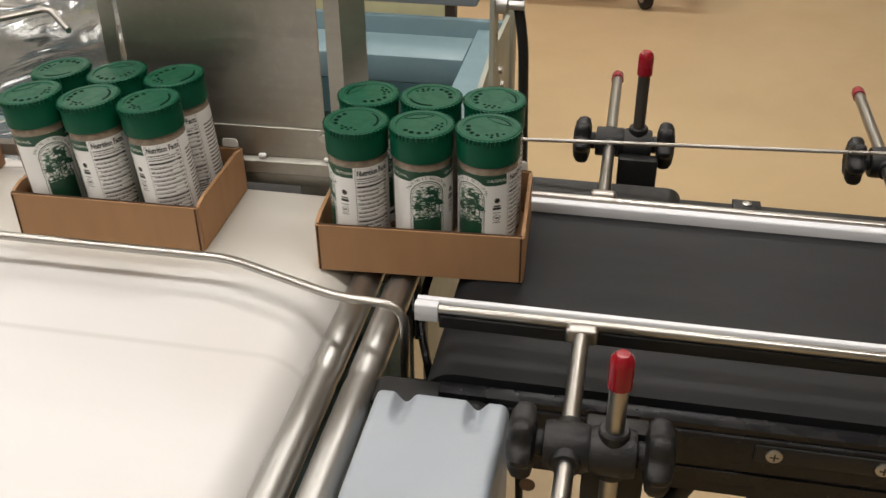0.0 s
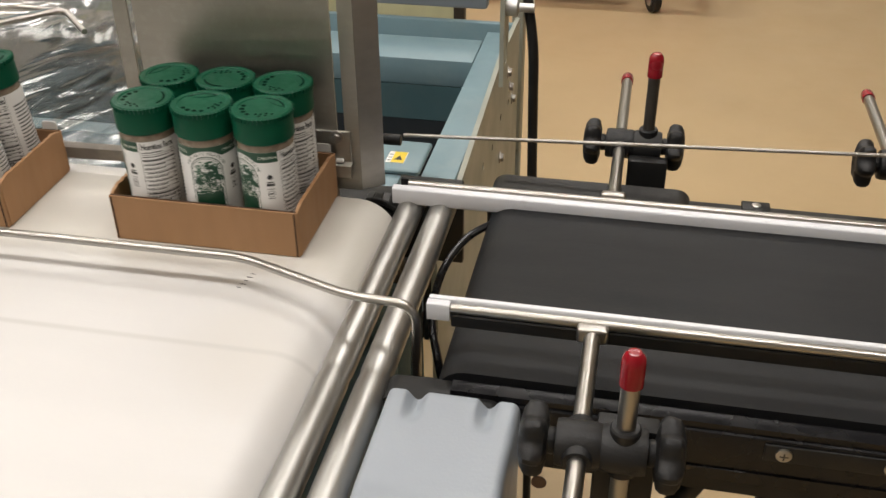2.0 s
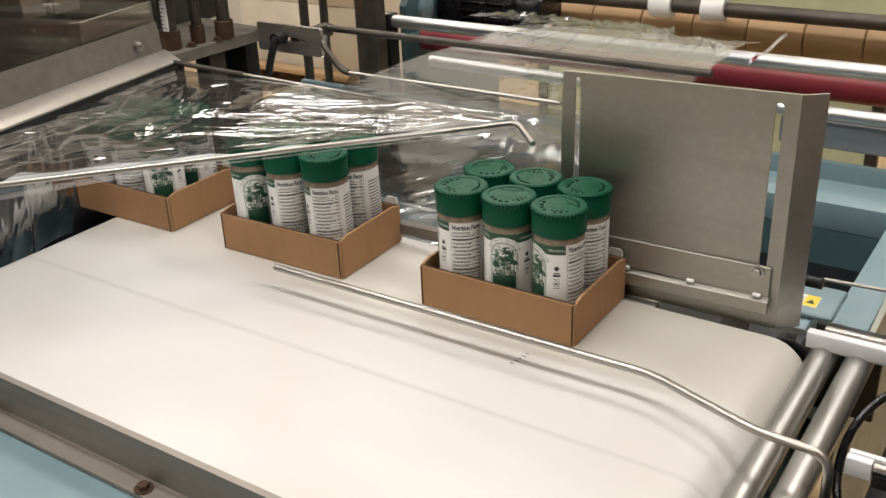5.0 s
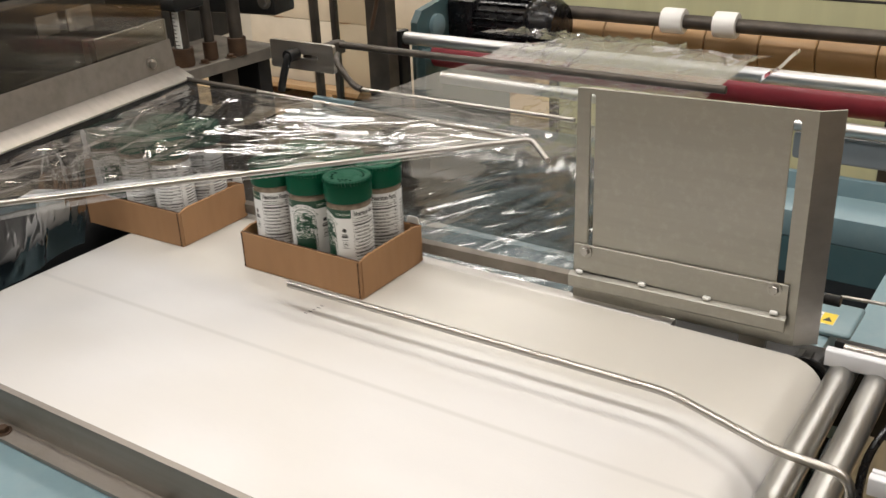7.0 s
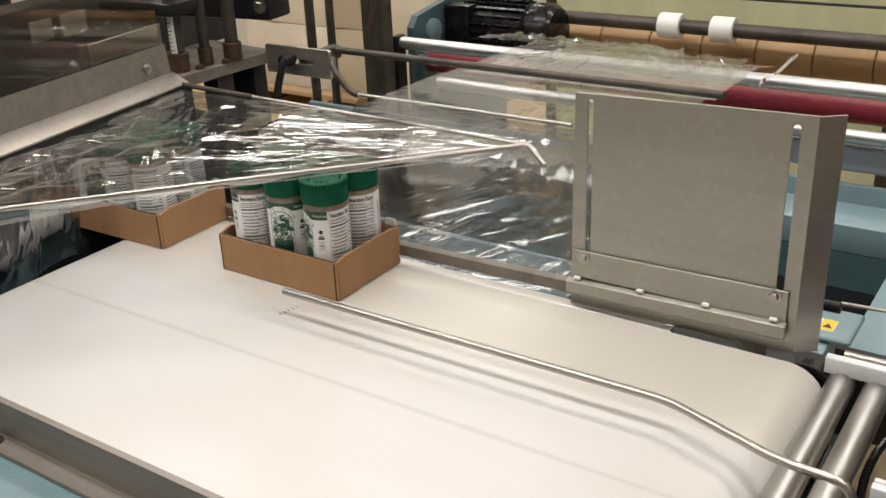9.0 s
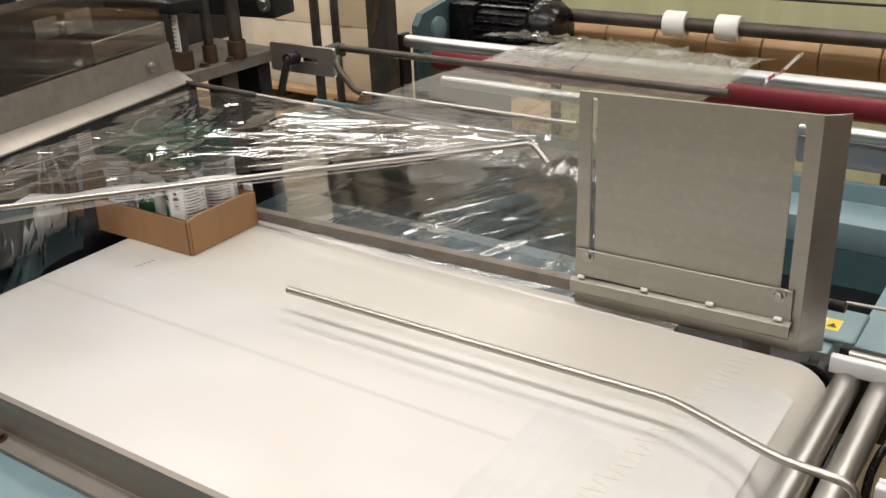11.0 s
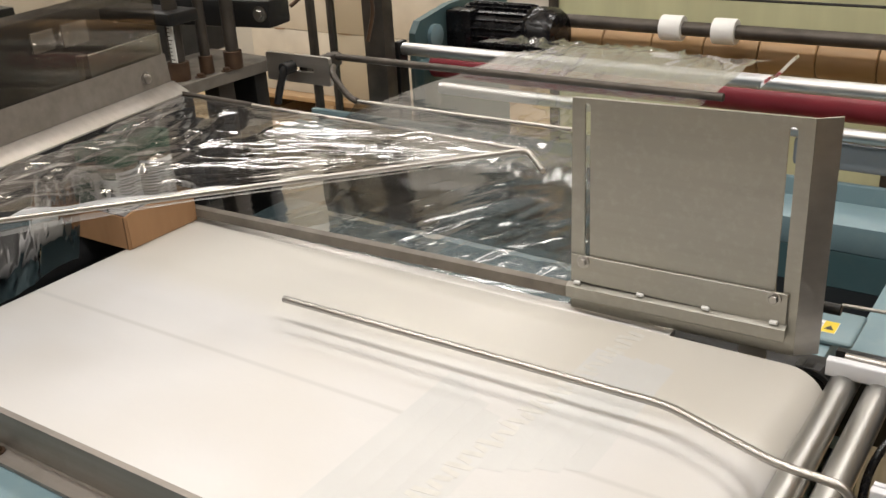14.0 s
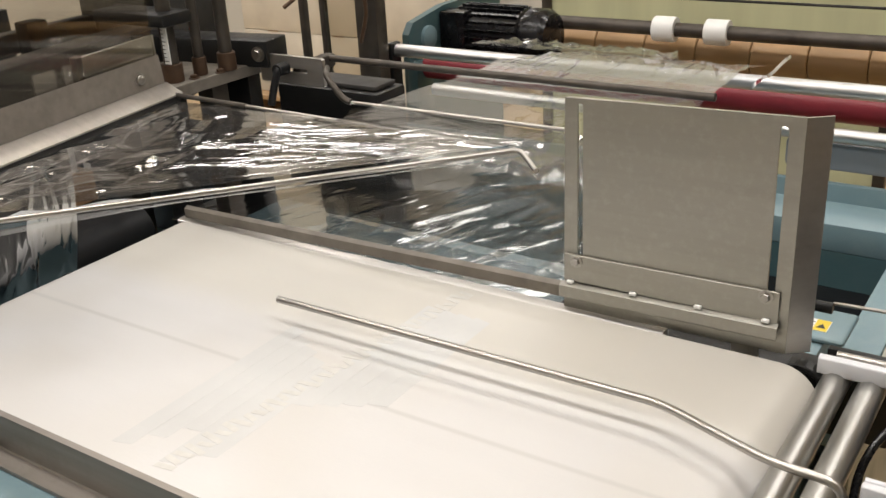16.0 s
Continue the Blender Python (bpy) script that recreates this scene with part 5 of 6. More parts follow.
def clamp_post(cx, cy, cz, side, strip_y, far_end, post_top, post_dx, lab):
    """Cross clamp: a level rod that holds the guide, an upright with a red cap, two winged knobs, on a black plate."""
    t = thing("guide_clamp", (cx, cy, cz), lab, "clamp", "guide rail clamps")
    body = part("clamp_body", lathe([(0.008, -0.026), (0.0130, -0.0255), (0.0138, -0.023), (0.0138, -0.002), (0.0128, 0.0), (0.0138, 0.002), (0.0138, 0.023), (0.0130, 0.0255), (0.008, 0.026)],
                                    (cx, cy, cz), (cx + 1, cy, cz), 28), "knob", t, "black nylon cross clamp")
    rx, px = cx - post_dx, cx + post_dx
    part("rod_collar", lathe([(0.0058, -0.0165), (0.0082, -0.0165), (0.0088, -0.0155), (0.0088, 0.0155), (0.0082, 0.0165), (0.0058, 0.0165)], (rx, cy, cz), (rx, cy + 1, cz), 20), "knob", body)
    part("post_collar", lathe([(0.0058, -0.0155), (0.0088, -0.0155), (0.0088, 0.0165), (0.0078, 0.0178), (0.0058, 0.0178)], (px, cy, cz), (px, cy, cz + 1), 20), "knob", body)
    for d, x0 in ((-1, cx - 0.026), (1, cx + 0.026)):
        part("knob", knob_shape((x0, cy, cz), (d, 0, 0)), "knob", t, "black winged hand knob")
    part("guide_rod", cyl((rx, strip_y, cz), (rx, far_end, cz), 0.0054, 18), "rod", t, "bright level rod")
    part("foot", box(rx - 0.0105, rx + 0.0105, strip_y - 0.004, strip_y + 0.005, cz - 0.0050, cz + 0.0068, 0.0025, 3), "rod", t, "rounded steel rail foot")
    u = part("upright", cyl((px, cy, cz - 0.05), (px, cy, post_top - 0.008), 0.0054, 18), "rod" if side < 0 else "darkrod", t, "upright steel post")
    capz = post_top - 0.0225
    part("red_cap", lathe([(0.0055, 0), (0.0068, 0), (0.0068, 0.0155), (0.0062, 0.019), (0.0038, 0.0218), (0, 0.0225)], (px, cy, capz), (px, cy, 2), 20), "red", u, "red vinyl end cap")
    d = 1 if far_end > strip_y else -1
    part("red_cap", lathe([(0.0055, 0), (0.0064, 0), (0.0064, 0.010), (0.0056, 0.014), (0.003, 0.0162), (0, 0.0168)], (rx, far_end - d * 0.010, cz), (rx, far_end + d, cz), 20), "red", t, "red vinyl end cap")
    plate_y = cy - side * 0.026
    part("support_plate", box(px - 0.016, px + 0.020, min(plate_y, cy - side * 0.0125), max(plate_y, cy - side * 0.0125), 0.80, cz + (-0.004 if side > 0 else 0.004), 0.002), "black", t, "black mounting plate")
    if side < 0:
        part("screw", lathe([(0.0045, 0), (0.0045, 0.001), (0.002, 0.0015), (0, 0.001)], (cx - 0.033, cy - 0.012, cz - 0.022), (cx - 0.033, cy - 1, cz - 0.022), 16), "brass", t)
    return t


clamp_post(0.3635, -0.199, 0.9310, -1, -0.097, -0.36, 1.0020, 0.0125, "black cross clamp with steel post and red cap")
clamp_post(0.3660, 0.236, 0.9065, 1, 0.1275, 0.392, 0.9985, 0.0125, "black cross clamp with dark post and two red caps")
clamp_post(0.610, 0.236, 0.9065, 1, 0.1275, 0.392, 0.9985, 0.0125, "black cross clamp at the next guide support")


def thin_rod():
    t = thing("sensor_rod", (0.16, 0.20, 0.905), "thin straight steel rod behind the belts", "rod")
    part("rod", cyl((0.155, 0.190, 0.9195), (1.2, 0.190, 0.9655), 0.0018, 10), "rod", t)
    return t


thin_rod()


def cables():
    t = thing("cable", (0.24, 0.0, 0.82), "black looped cable hanging at the belt gap", "cable")
    part("cord", tube(rounded([(0.30, 0.118, 0.880), (0.262, 0.112, 0.886), (0.236, 0.094, 0.880), (0.222, 0.060, 0.872), (0.218, 0.028, 0.862), (0.222, -0.004, 0.850), (0.232, -0.026, 0.835), (0.25, -0.05, 0.76)], 0.03, 6), 0.0034, 10), "blackgloss", t)
    c = thing("cable", (0.24, 0.43, 0.4), "thick black cable hanging from the end post", "cable")
    part("cord", tube(rounded([(0.244, 0.60, 1.10), (0.234, 0.44, 0.985), (0.248, 0.42, 0.93), (0.257, 0.42, 0.60), (0.27, 0.42, 0.05)], 0.03, 6), 0.0058, 12), "black", c)
    k = thing("hinge_plate", (0.215, 0.42, 0.9), "slotted grey hinge plate with a bright pivot", "bracket")
    part("plate", holed([(0.405, 0.880), (0.440, 0.880), (0.440, 0.995), (0.405, 0.995)], [pill(0.424, 0.90, 0.935, 0.004)], "x", 0.212, 0.217), "side", k)
    part("pivot", lathe([(0, 0), (0.010, 0), (0.010, 0.012), (0.005, 0.014), (0.005, 0.03), (0, 0.03)], (0.2171, 0.42, 0.968), (1, 0.42, 0.968), 18), "alu", k, "bright pivot boss")
    return t


cables()


# ---- far things on the floor ----
def cart():
    t = thing("wheeled_cart", (0.0, 3.4, 0.0), "low red steel frame cart on casters by the wall", "cart")
    part("front_rail", box(-1.4, 0.62, 3.20, 3.25, 0.135, 0.195, 0.004), "redtruck", t, "red steel rail")
    part("back_rail", box(-1.4, 0.62, 3.62, 3.67, 0.135, 0.195, 0.004), "redtruck", t, "red steel rail")
    part("end_rail", box(0.565, 0.615, 3.2505, 3.6195, 0.137, 0.193, 0.004), "redtruck", t)
    part("brace", tube([(0.35, 3.22, 0.20), (-0.15, 3.30, 0.50)], 0.022), "redtruck", t)
    part("upright", box(-0.20, -0.15, 3.27, 3.32, 0.196, 0.70, 0.003), "redtruck", t)
    part("drive_box", box(-0.10, 0.22, 3.32, 3.58, 0.196, 0.42, 0.02), "black", t, "black drive unit")
    part("lower_bar", box(-1.3, 0.30, 3.28, 3.32, 0.03, 0.07, 0.003), "wood", t)
    for cx, cy in ((0.40, 3.24), (-1.25, 3.24), (0.40, 3.62), (-1.25, 3.62)):
        w = part("wheel", lathe([(0.012, -0.016), (0.040, -0.016), (0.046, -0.012), (0.046, 0.012), (0.040, 0.016), (0.012, 0.016)], (cx, cy, 0.046), (cx + 0.9, cy + 0.5, 0.046), 24), "black", t, "black caster wheel")
        part("fork", box(cx - 0.024, cx + 0.024, cy - 0.020, cy + 0.020, 0.085, 0.1345, 0.004), "alu", w)
        part("hub", lathe([(0, -0.020), (0.020, -0.020), (0.020, 0.020), (0, 0.020)], (cx, cy, 0.046), (cx + 0.9, cy + 0.5, 0.046), 16), "alu", w)
    return t


cart()


def cartons():
    p = thing("pallet", (-2.7, 3.2, 0.0), "rough wooden pallet carrying white cartons", "pallet")
    for k in range(7):
        part("board", box(-3.3, -2.1, 2.75 + 0.14 * k, 2.85 + 0.14 * k, 0.12, 0.142, 0.002), "wood", p)
    for k in range(3):
        part("runner", box(-3.3 + 0.55 * k, -3.2 + 0.55 * k, 2.75, 3.69, 0.0, 0.12, 0.002), "wood", p)
    first = thing("carton", (-3.0, 3.0, 0.142), "white cardboard carton stacked on a pallet", "carton", "cartons on the pallet")
    part("body", box(-3.19, -2.81, 2.82, 3.18, 0.142, 0.44, 0.004), "box", first)
    part("tape", box(-3.03, -2.97, 2.815, 3.185, 0.441, 0.4415), "card", first)
    for k in range(1, 9):
        copy_thing(first, pose(-3.0 + 0.40 * (k % 3), 3.0, 0.142 + 0.30 * (k // 3)))
    return p


cartons()


# ---- seasoning bottles ----
CAPR, BODR, BOT_H = 0.0233, 0.0222, 0.1125
LABR = BODR + 0.00012


def wrap(g, lift):
    """Bends lettering or flat pieces (x along, y up) about the jar."""
    for v in g.verts:
        u, h, k = v.co.x / LABR, v.co.y, v.co.z
        r = LABR + lift + k
        v.co = (r * math.sin(u), -r * math.cos(u), h)
    return g


def flat(poly, bm=None, step=0.0022):
    """A flat outline, cut fine enough along x to bend."""
    g = bmesh.new()
    g.faces.new([g.verts.new((a, b, 0)) for a, b in poly])
    xs = [p[0] for p in poly]
    n = int((max(xs) - min(xs)) / step)
    for k in range(1, n + 1):
        bmesh.ops.bisect_plane(g, geom=g.verts[:] + g.edges[:] + g.faces[:], plane_co=(min(xs) + k * (max(xs) - min(xs)) / (n + 1), 0, 0), plane_no=(1, 0, 0))
    return merge(bm, g) if bm is not None else g


def quad(x0, x1, y0, y1, bm=None):
    return flat([(x0, y0), (x1, y0), (x1, y1), (x0, y1)], bm)


def ring(poly, w, bm=None):
    """An outline drawn as a thin closed line of width w."""
    g = bmesh.new()
    cx, cy = sum(p[0] for p in poly) / len(poly), sum(p[1] for p in poly) / len(poly)
    inner = []
    for a, b in poly:
        d = math.hypot(a - cx, b - cy)
        inner.append((cx + (a - cx) * (1 - w / d), cy + (b - cy) * (1 - w / d)))
    o, i = [g.verts.new((a, b, 0)) for a, b in poly], [g.verts.new((a, b, 0)) for a, b in inner]
    for k in range(len(poly)):
        n = (k + 1) % len(poly)
        g.faces.new((o[k], o[n], i[n], i[k]))
    return merge(bm, g) if bm is not None else g


def at(g, x, y, turn=0.0):
    bmesh.ops.transform(g, matrix=Matrix.Translation((x, y, 0)) @ Matrix.Rotation(turn, 4, "Z"), verts=g.verts)
    return g


def width(g):
    return max(v.co.x for v in g.verts) - min(v.co.x for v in g.verts)


def bottle():
    t = thing("seasoning_bottle", (0, 0, 0), "clear seasoning shaker with a green cap and printed white label", "bottle", "seasoning bottles")
    part("jar", lathe([(0.019, 0), (0.0215, 0.001), (BODR, 0.004), (BODR, 0.0855), (0.0219, 0.0875), (0.0212, 0.0890), (0.0212, 0.0915)], (0, 0, 0), (0, 0, 1), 40), "jar", t, "clear jar full of pale brown seasoning")
    # ribbed cap with recessed shaker holes
    cap = part("cap", lathe([(0.0225, 0.0900), (CAPR, 0.0908), (CAPR, 0.1075), (CAPR - 0.0004, 0.1085), (CAPR - 0.0002, 0.1115), (CAPR - 0.0012, 0.1125), (0.0190, 0.1125), (0.0182, 0.1117), (0, 0.1117)], (0, 0, 0), (0, 0, 1), 48), "cap", t, "ribbed dark green shaker cap")
    g = bmesh.new()
    for k in range(46):
        q = 2 * math.pi * k / 46
        c = Vector((math.cos(q), math.sin(q), 0)) * CAPR
        box(c.x - 0.0009, c.x + 0.0009, c.y - 0.0007, c.y + 0.0007, 0.1083, 0.1119, 0, 1, Matrix.Rotation(q, 4, "Z"), g)
    part("cap_ribbing", g, "cap", cap)
    moon = [(0.0170 * math.cos(radians(a)), 0.0170 * math.sin(radians(a))) for a in range(48, 133, 7)] + [(-0.0113 + 0.0226 * k / 8, 0.0126 - 0.0022 * math.sin(math.pi * k / 8)) for k in range(1, 8)]
    part("flap_gap", slab(moon, "z", 0.1114, 0.11192), "capdark", cap, "half-moon gap round the flap")
    part("flap", slab([(x * 0.90, 0.0128 + (y - 0.0138) * 0.82) for x, y in moon], "z", 0.1114, 0.1121, bevel=0.0002), "cap", cap, "half-moon pour flap")
    for k, (a, r, s) in enumerate([(-150, 0.0148, 0.00125), (-128, 0.0148, 0.00135), (-106, 0.0146, 0.00125), (-84, 0.0148, 0.00115), (-58, 0.0122, 0.0008), (-40, 0.0122, 0.0008), (-44, 0.0155, 0.0008), (-26, 0.0150, 0.0008), (-20, 0.0118, 0.0008), (-6, 0.0150, 0.0008)]):
        h = Vector((r * math.cos(radians(a)), r * math.sin(radians(a)), 0.1113))
        part("shaker_hole", lathe([(s * 1.45, 0), (s * 1.45, 0.00062), (0, 0.00063)], h, h + Vector((0, 0, 1)), 10), "capdark", cap)
    # printed wrap-round label: picture at u = 0, emblem panel, nutrition panel, lines
    R = LABR
    z0, z1, RISE = 0.0065, 0.0785, 0.0060
    wid = 2 * math.pi * R
    lab = part("label", wrap(quad(-0.031, wid - 0.0385, z0, z1 + RISE), 0.0), "label", t, "white wrap-round paper label with green and black print")

    def printed(name, g, m, lift=0.00006, lb=""):
        bmesh.ops.translate(g, vec=(0, RISE, 0), verts=g.verts)
        ob = part(name, wrap(g, lift), m, lab, lb, 180)
        if name in ("ingredient_print", "small_print", "panel_grid", "brushwork", "water_print", "emblem", "palm_picture", "motto", "variety_lettering"):
            ob["kind"] = "stuff"
        return ob

    dip = [(-0.0305 + 0.0600 * k / 40, max(0.0700, 0.058 + math.sqrt(max(0.0, 0.0172 ** 2 - (-0.0305 + 0.0600 * k / 40) ** 2)))) for k in range(41)]
    g = bmesh.new()
    for (xa, ya), (xb, yb) in zip(dip, dip[1:]):
        g.faces.new([g.verts.new(p) for p in ((xa, ya, 0), (xb, yb, 0), (xb, z1, 0), (xa, z1, 0))])
    printed("green_band", g, "lgreen", lb="green band arched over the picture")
    arch = [(-0.0128, 0.012), (0.0128, 0.012), (0.0128, 0.058)] + arc(0, 0.058, 0.0128, 6, 174, 18) + [(-0.0128, 0.058)]
    printed("picture_border", ring(arch, 0.0007), "lgreen", 0.00009)
    arch2 = [(-0.0113, 0.0135), (0.0113, 0.0135), (0.0113, 0.058)] + arc(0, 0.058, 0.0113, 6, 174, 18) + [(-0.0113, 0.058)]
    printed("inner_border", ring(arch2, 0.0004), "lgreen", 0.00009)
    rnd = random.Random(5)
    top = [(0.0108 - 0.0216 * k / 18, 0.0420 + 0.0018 * math.sin(k * 0.7) + rnd.uniform(-0.0012, 0.0012)) for k in range(19)]
    g = flat([(-0.0108, 0.014), (0.0108, 0.014)] + top)
    printed("marsh", g, "lgreen", 0.00009, "dark green marsh in the picture")
    g = bmesh.new()
    for bx, by, lean, tall in ((0.0000, 0.0440, 0.0022, 0.0185), (0.0050, 0.0440, 0.0014, 0.0150), (0.0028, 0.0440, -0.0006, 0.0105), (-0.0060, 0.0440, -0.0008, 0.0060), (0.0085, 0.0440, 0.0006, 0.0075)):
        flat([(bx, by), (bx + 0.0011, by), (bx + lean + 0.0007, by + tall), (bx + lean, by + tall)], g)
        for k in range(24):
            a, ln = rnd.uniform(-0.7, 3.8), rnd.uniform(0.0024, 0.0052)
            cx, cy = bx + lean + rnd.uniform(-0.001, 0.0015), by + tall + rnd.uniform(-0.0025, 0.0015)
            ex, ey = cx + ln * math.cos(a), cy + ln * 0.8 * math.sin(a) - 0.001
            nx, ny = -math.sin(a) * 0.0004, math.cos(a) * 0.0004
            flat([(cx - nx, cy - ny), ((cx + ex) / 2 - nx * 1.5, (cy + ey) / 2 + 0.0005 - ny), (ex, ey), ((cx + ex) / 2 + nx * 1.5, (cy + ey) / 2 + 0.0005 + ny * 2), (cx + nx, cy + ny)], g)
    printed("palm_picture", g, "lgreen", 0.00012, "dark green palm trees in the picture")
    g = bmesh.new()
    for k in range(90):
        cx, cy = rnd.uniform(-0.0090, 0.0090), 0.0500 + 0.017 * rnd.random() ** 1.3
        w_, h_ = rnd.uniform(0.0008, 0.0030), rnd.uniform(0.0003, 0.0008)
        flat([(cx - w_, cy), (cx, cy - h_), (cx + w_, cy + h_ * 0.5), (cx, cy + h_)], g)
    for k in range(9):
        cx, cy = rnd.uniform(-0.0085, -0.001), rnd.uniform(0.058, 0.0655)
        flat([(cx - 0.0016, cy + 0.0004), (cx, cy - 0.0003), (cx + 0.0016, cy + 0.0005), (cx, cy + 0.0001)], g)
    printed("brushwork", g, "lmid", 0.00010)
    g = bmesh.new()
    for k in range(230):
        cx, cy = rnd.uniform(-0.0090, 0.0090), 0.0415 + 0.016 * rnd.random() ** 1.5
        w_, h_ = rnd.uniform(0.0006, 0.0026), rnd.uniform(0.0002, 0.0006)
        flat([(cx - w_, cy), (cx, cy - h_), (cx + w_, cy + h_ * 0.3), (cx, cy + h_)], g)
    printed("brushwork", g, "lgreen", 0.00011)
    g = bmesh.new()
    for k in range(40):
        cx, cy = rnd.uniform(-0.0095, 0.0095), rnd.uniform(0.0380, 0.0460)
        w_ = rnd.uniform(0.0006, 0.0022)
        flat([(cx - w_, cy), (cx, cy - 0.00025), (cx + w_, cy), (cx, cy + 0.00025)], g)
    printed("water_print", g, "lpale", 0.00013)
    printed("name_bar", quad(-0.0115, 0.0115, 0.0078, 0.0108), "ltext", lb="brand name reduced to a dark bar")
    # arched motto over the picture
    g, words = bmesh.new(), "TASTING IS BELIEVING"
    for k, c in enumerate(words):
        if c != " ":
            a = radians(158 - 136 * k / (len(words) - 1))
            ch = text_bm(c, 0.0032)
            merge(g, at(ch, 0.0142 * math.cos(a) - 0.0008 * math.sin(a), 0.058 + 0.0142 * math.sin(a) + 0.0008 * math.cos(a), a - math.pi / 2))
    printed("motto", g, "lgreen", 0.00010)
    g = bmesh.new()
    for cx in (0.0218, -0.0222):
        w_ = text_bm("ORIGINAL", 0.0034)
        merge(g, at(w_, cx - width(w_) / 2, 0.0728))
    printed("variety_lettering", g, "lpale", 0.00012)
    # emblem panel
    g = bmesh.new()
    for k in range(14):
        a0 = 2 * math.pi * k / 14
        flat([(0.022 + 0.0016 * math.cos(a0 - 0.2), 0.0575 + 0.0016 * math.sin(a0 - 0.2)), (0.022 + 0.0027 * math.cos(a0), 0.0575 + 0.0027 * math.sin(a0)), (0.022 + 0.0016 * math.cos(a0 + 0.2), 0.0575 + 0.0016 * math.sin(a0 + 0.2))], g)
    flat(arc(0.022, 0.0575, 0.0019, 0, 360, 14)[:-1], g)
    quad(0.0194, 0.0246, 0.0525, 0.0536, g)
    quad(0.0188, 0.0252, 0.0498, 0.0519, g)
    ring(arc(0.022, 0.0430, 0.0028, 0, 360, 20)[:-1], 0.0004, g)
    quad(0.0206, 0.0234, 0.0423, 0.0437, g)
    quad(0.0190, 0.0250, 0.0388, 0.0393, g)
    quad(0.0190, 0.0250, 0.0470, 0.0475, g)
    printed("emblem", g, "ltext", 0.00008, "small black emblems")
    # nutrition panel
    n0_, n1_ = 0.0310, 0.0590
    g = ring([(n0_, 0.0095), (n1_, 0.0095), (n1_, 0.0775), (n0_, 0.0775)], 0.0007)
    bmesh.ops.subdivide_edges(g, edges=g.edges[:], cuts=10)
    for yy, hh in ((0.0674, 0.0004), (0.0628, 0.0010), (0.0330, 0.0011), (0.0205, 0.0009)):
        quad(n0_ + 0.001, n1_ - 0.001, yy - hh / 2, yy + hh / 2, g)
    for k in range(13):
        yy = 0.0595 - 0.0036 * k
        quad(n0_ + 0.001, n1_ - 0.001, yy - 0.00018, yy + 0.00018, g)
    printed("panel_grid", g, "ltext", 0.00008)
    g = bmesh.new()
    for k in range(17):
        yy = 0.0692 - 0.0036 * k
        ln, cx = rnd.uniform(0.013, 0.0225), n0_ + 0.0014 + (0.0018 if k in (5, 7) else 0)
        while ln > 0.0008:
            w_ = min(ln, rnd.uniform(0.0009, 0.0034))
            quad(cx, cx + w_, yy - 0.00045, yy + 0.00050, g)
            cx, ln = cx + w_ + 0.0005, ln - w_ - 0.0005
        quad(n1_ - 0.0032 - rnd.uniform(0, 0.0012), n1_ - 0.0014, yy - 0.0004, yy + 0.0005, g)
    for k in range(4):
        quad(n0_ + 0.0014, n1_ - rnd.uniform(0.0014, 0.006), 0.0172 - 0.002 * k, 0.0180 - 0.002 * k, g)
    printed("small_print", g, "ltext", 0.00008, "small print reduced to bars")
    w_ = text_bm("Nutrition Facts", 0.0066)
    s = (n1_ - n0_ - 0.0026) / width(w_)
    bmesh.ops.scale(w_, vec=(s, 1.0, 1), verts=w_.verts)
    bold = bmesh.new()
    for ox, oy in ((0, 0), (0.00028, 0), (0.00014, 0.0002), (0.00014, -0.0002), (-0.00012, 0)):
        dup = w_.copy()
        bmesh.ops.translate(dup, vec=(ox, oy, 0), verts=dup.verts)
        merge(bold, dup)
    w_.free()
    printed("panel_heading", at(bold, n0_ + 0.0012, 0.0718), "ltext", 0.00010, "bold heading")
    g = bmesh.new()
    for k in range(15):
        quad(0.0640, 0.0960 - rnd.uniform(0, 0.006), 0.066 - 0.0032 * k, 0.0671 - 0.0032 * k, g)
    printed("ingredient_print", g, "ltext", 0.00008)
    return t


# ---- card trays ----
TL, TW, TH, TT = 0.157, 0.104, 0.0406, 0.0028


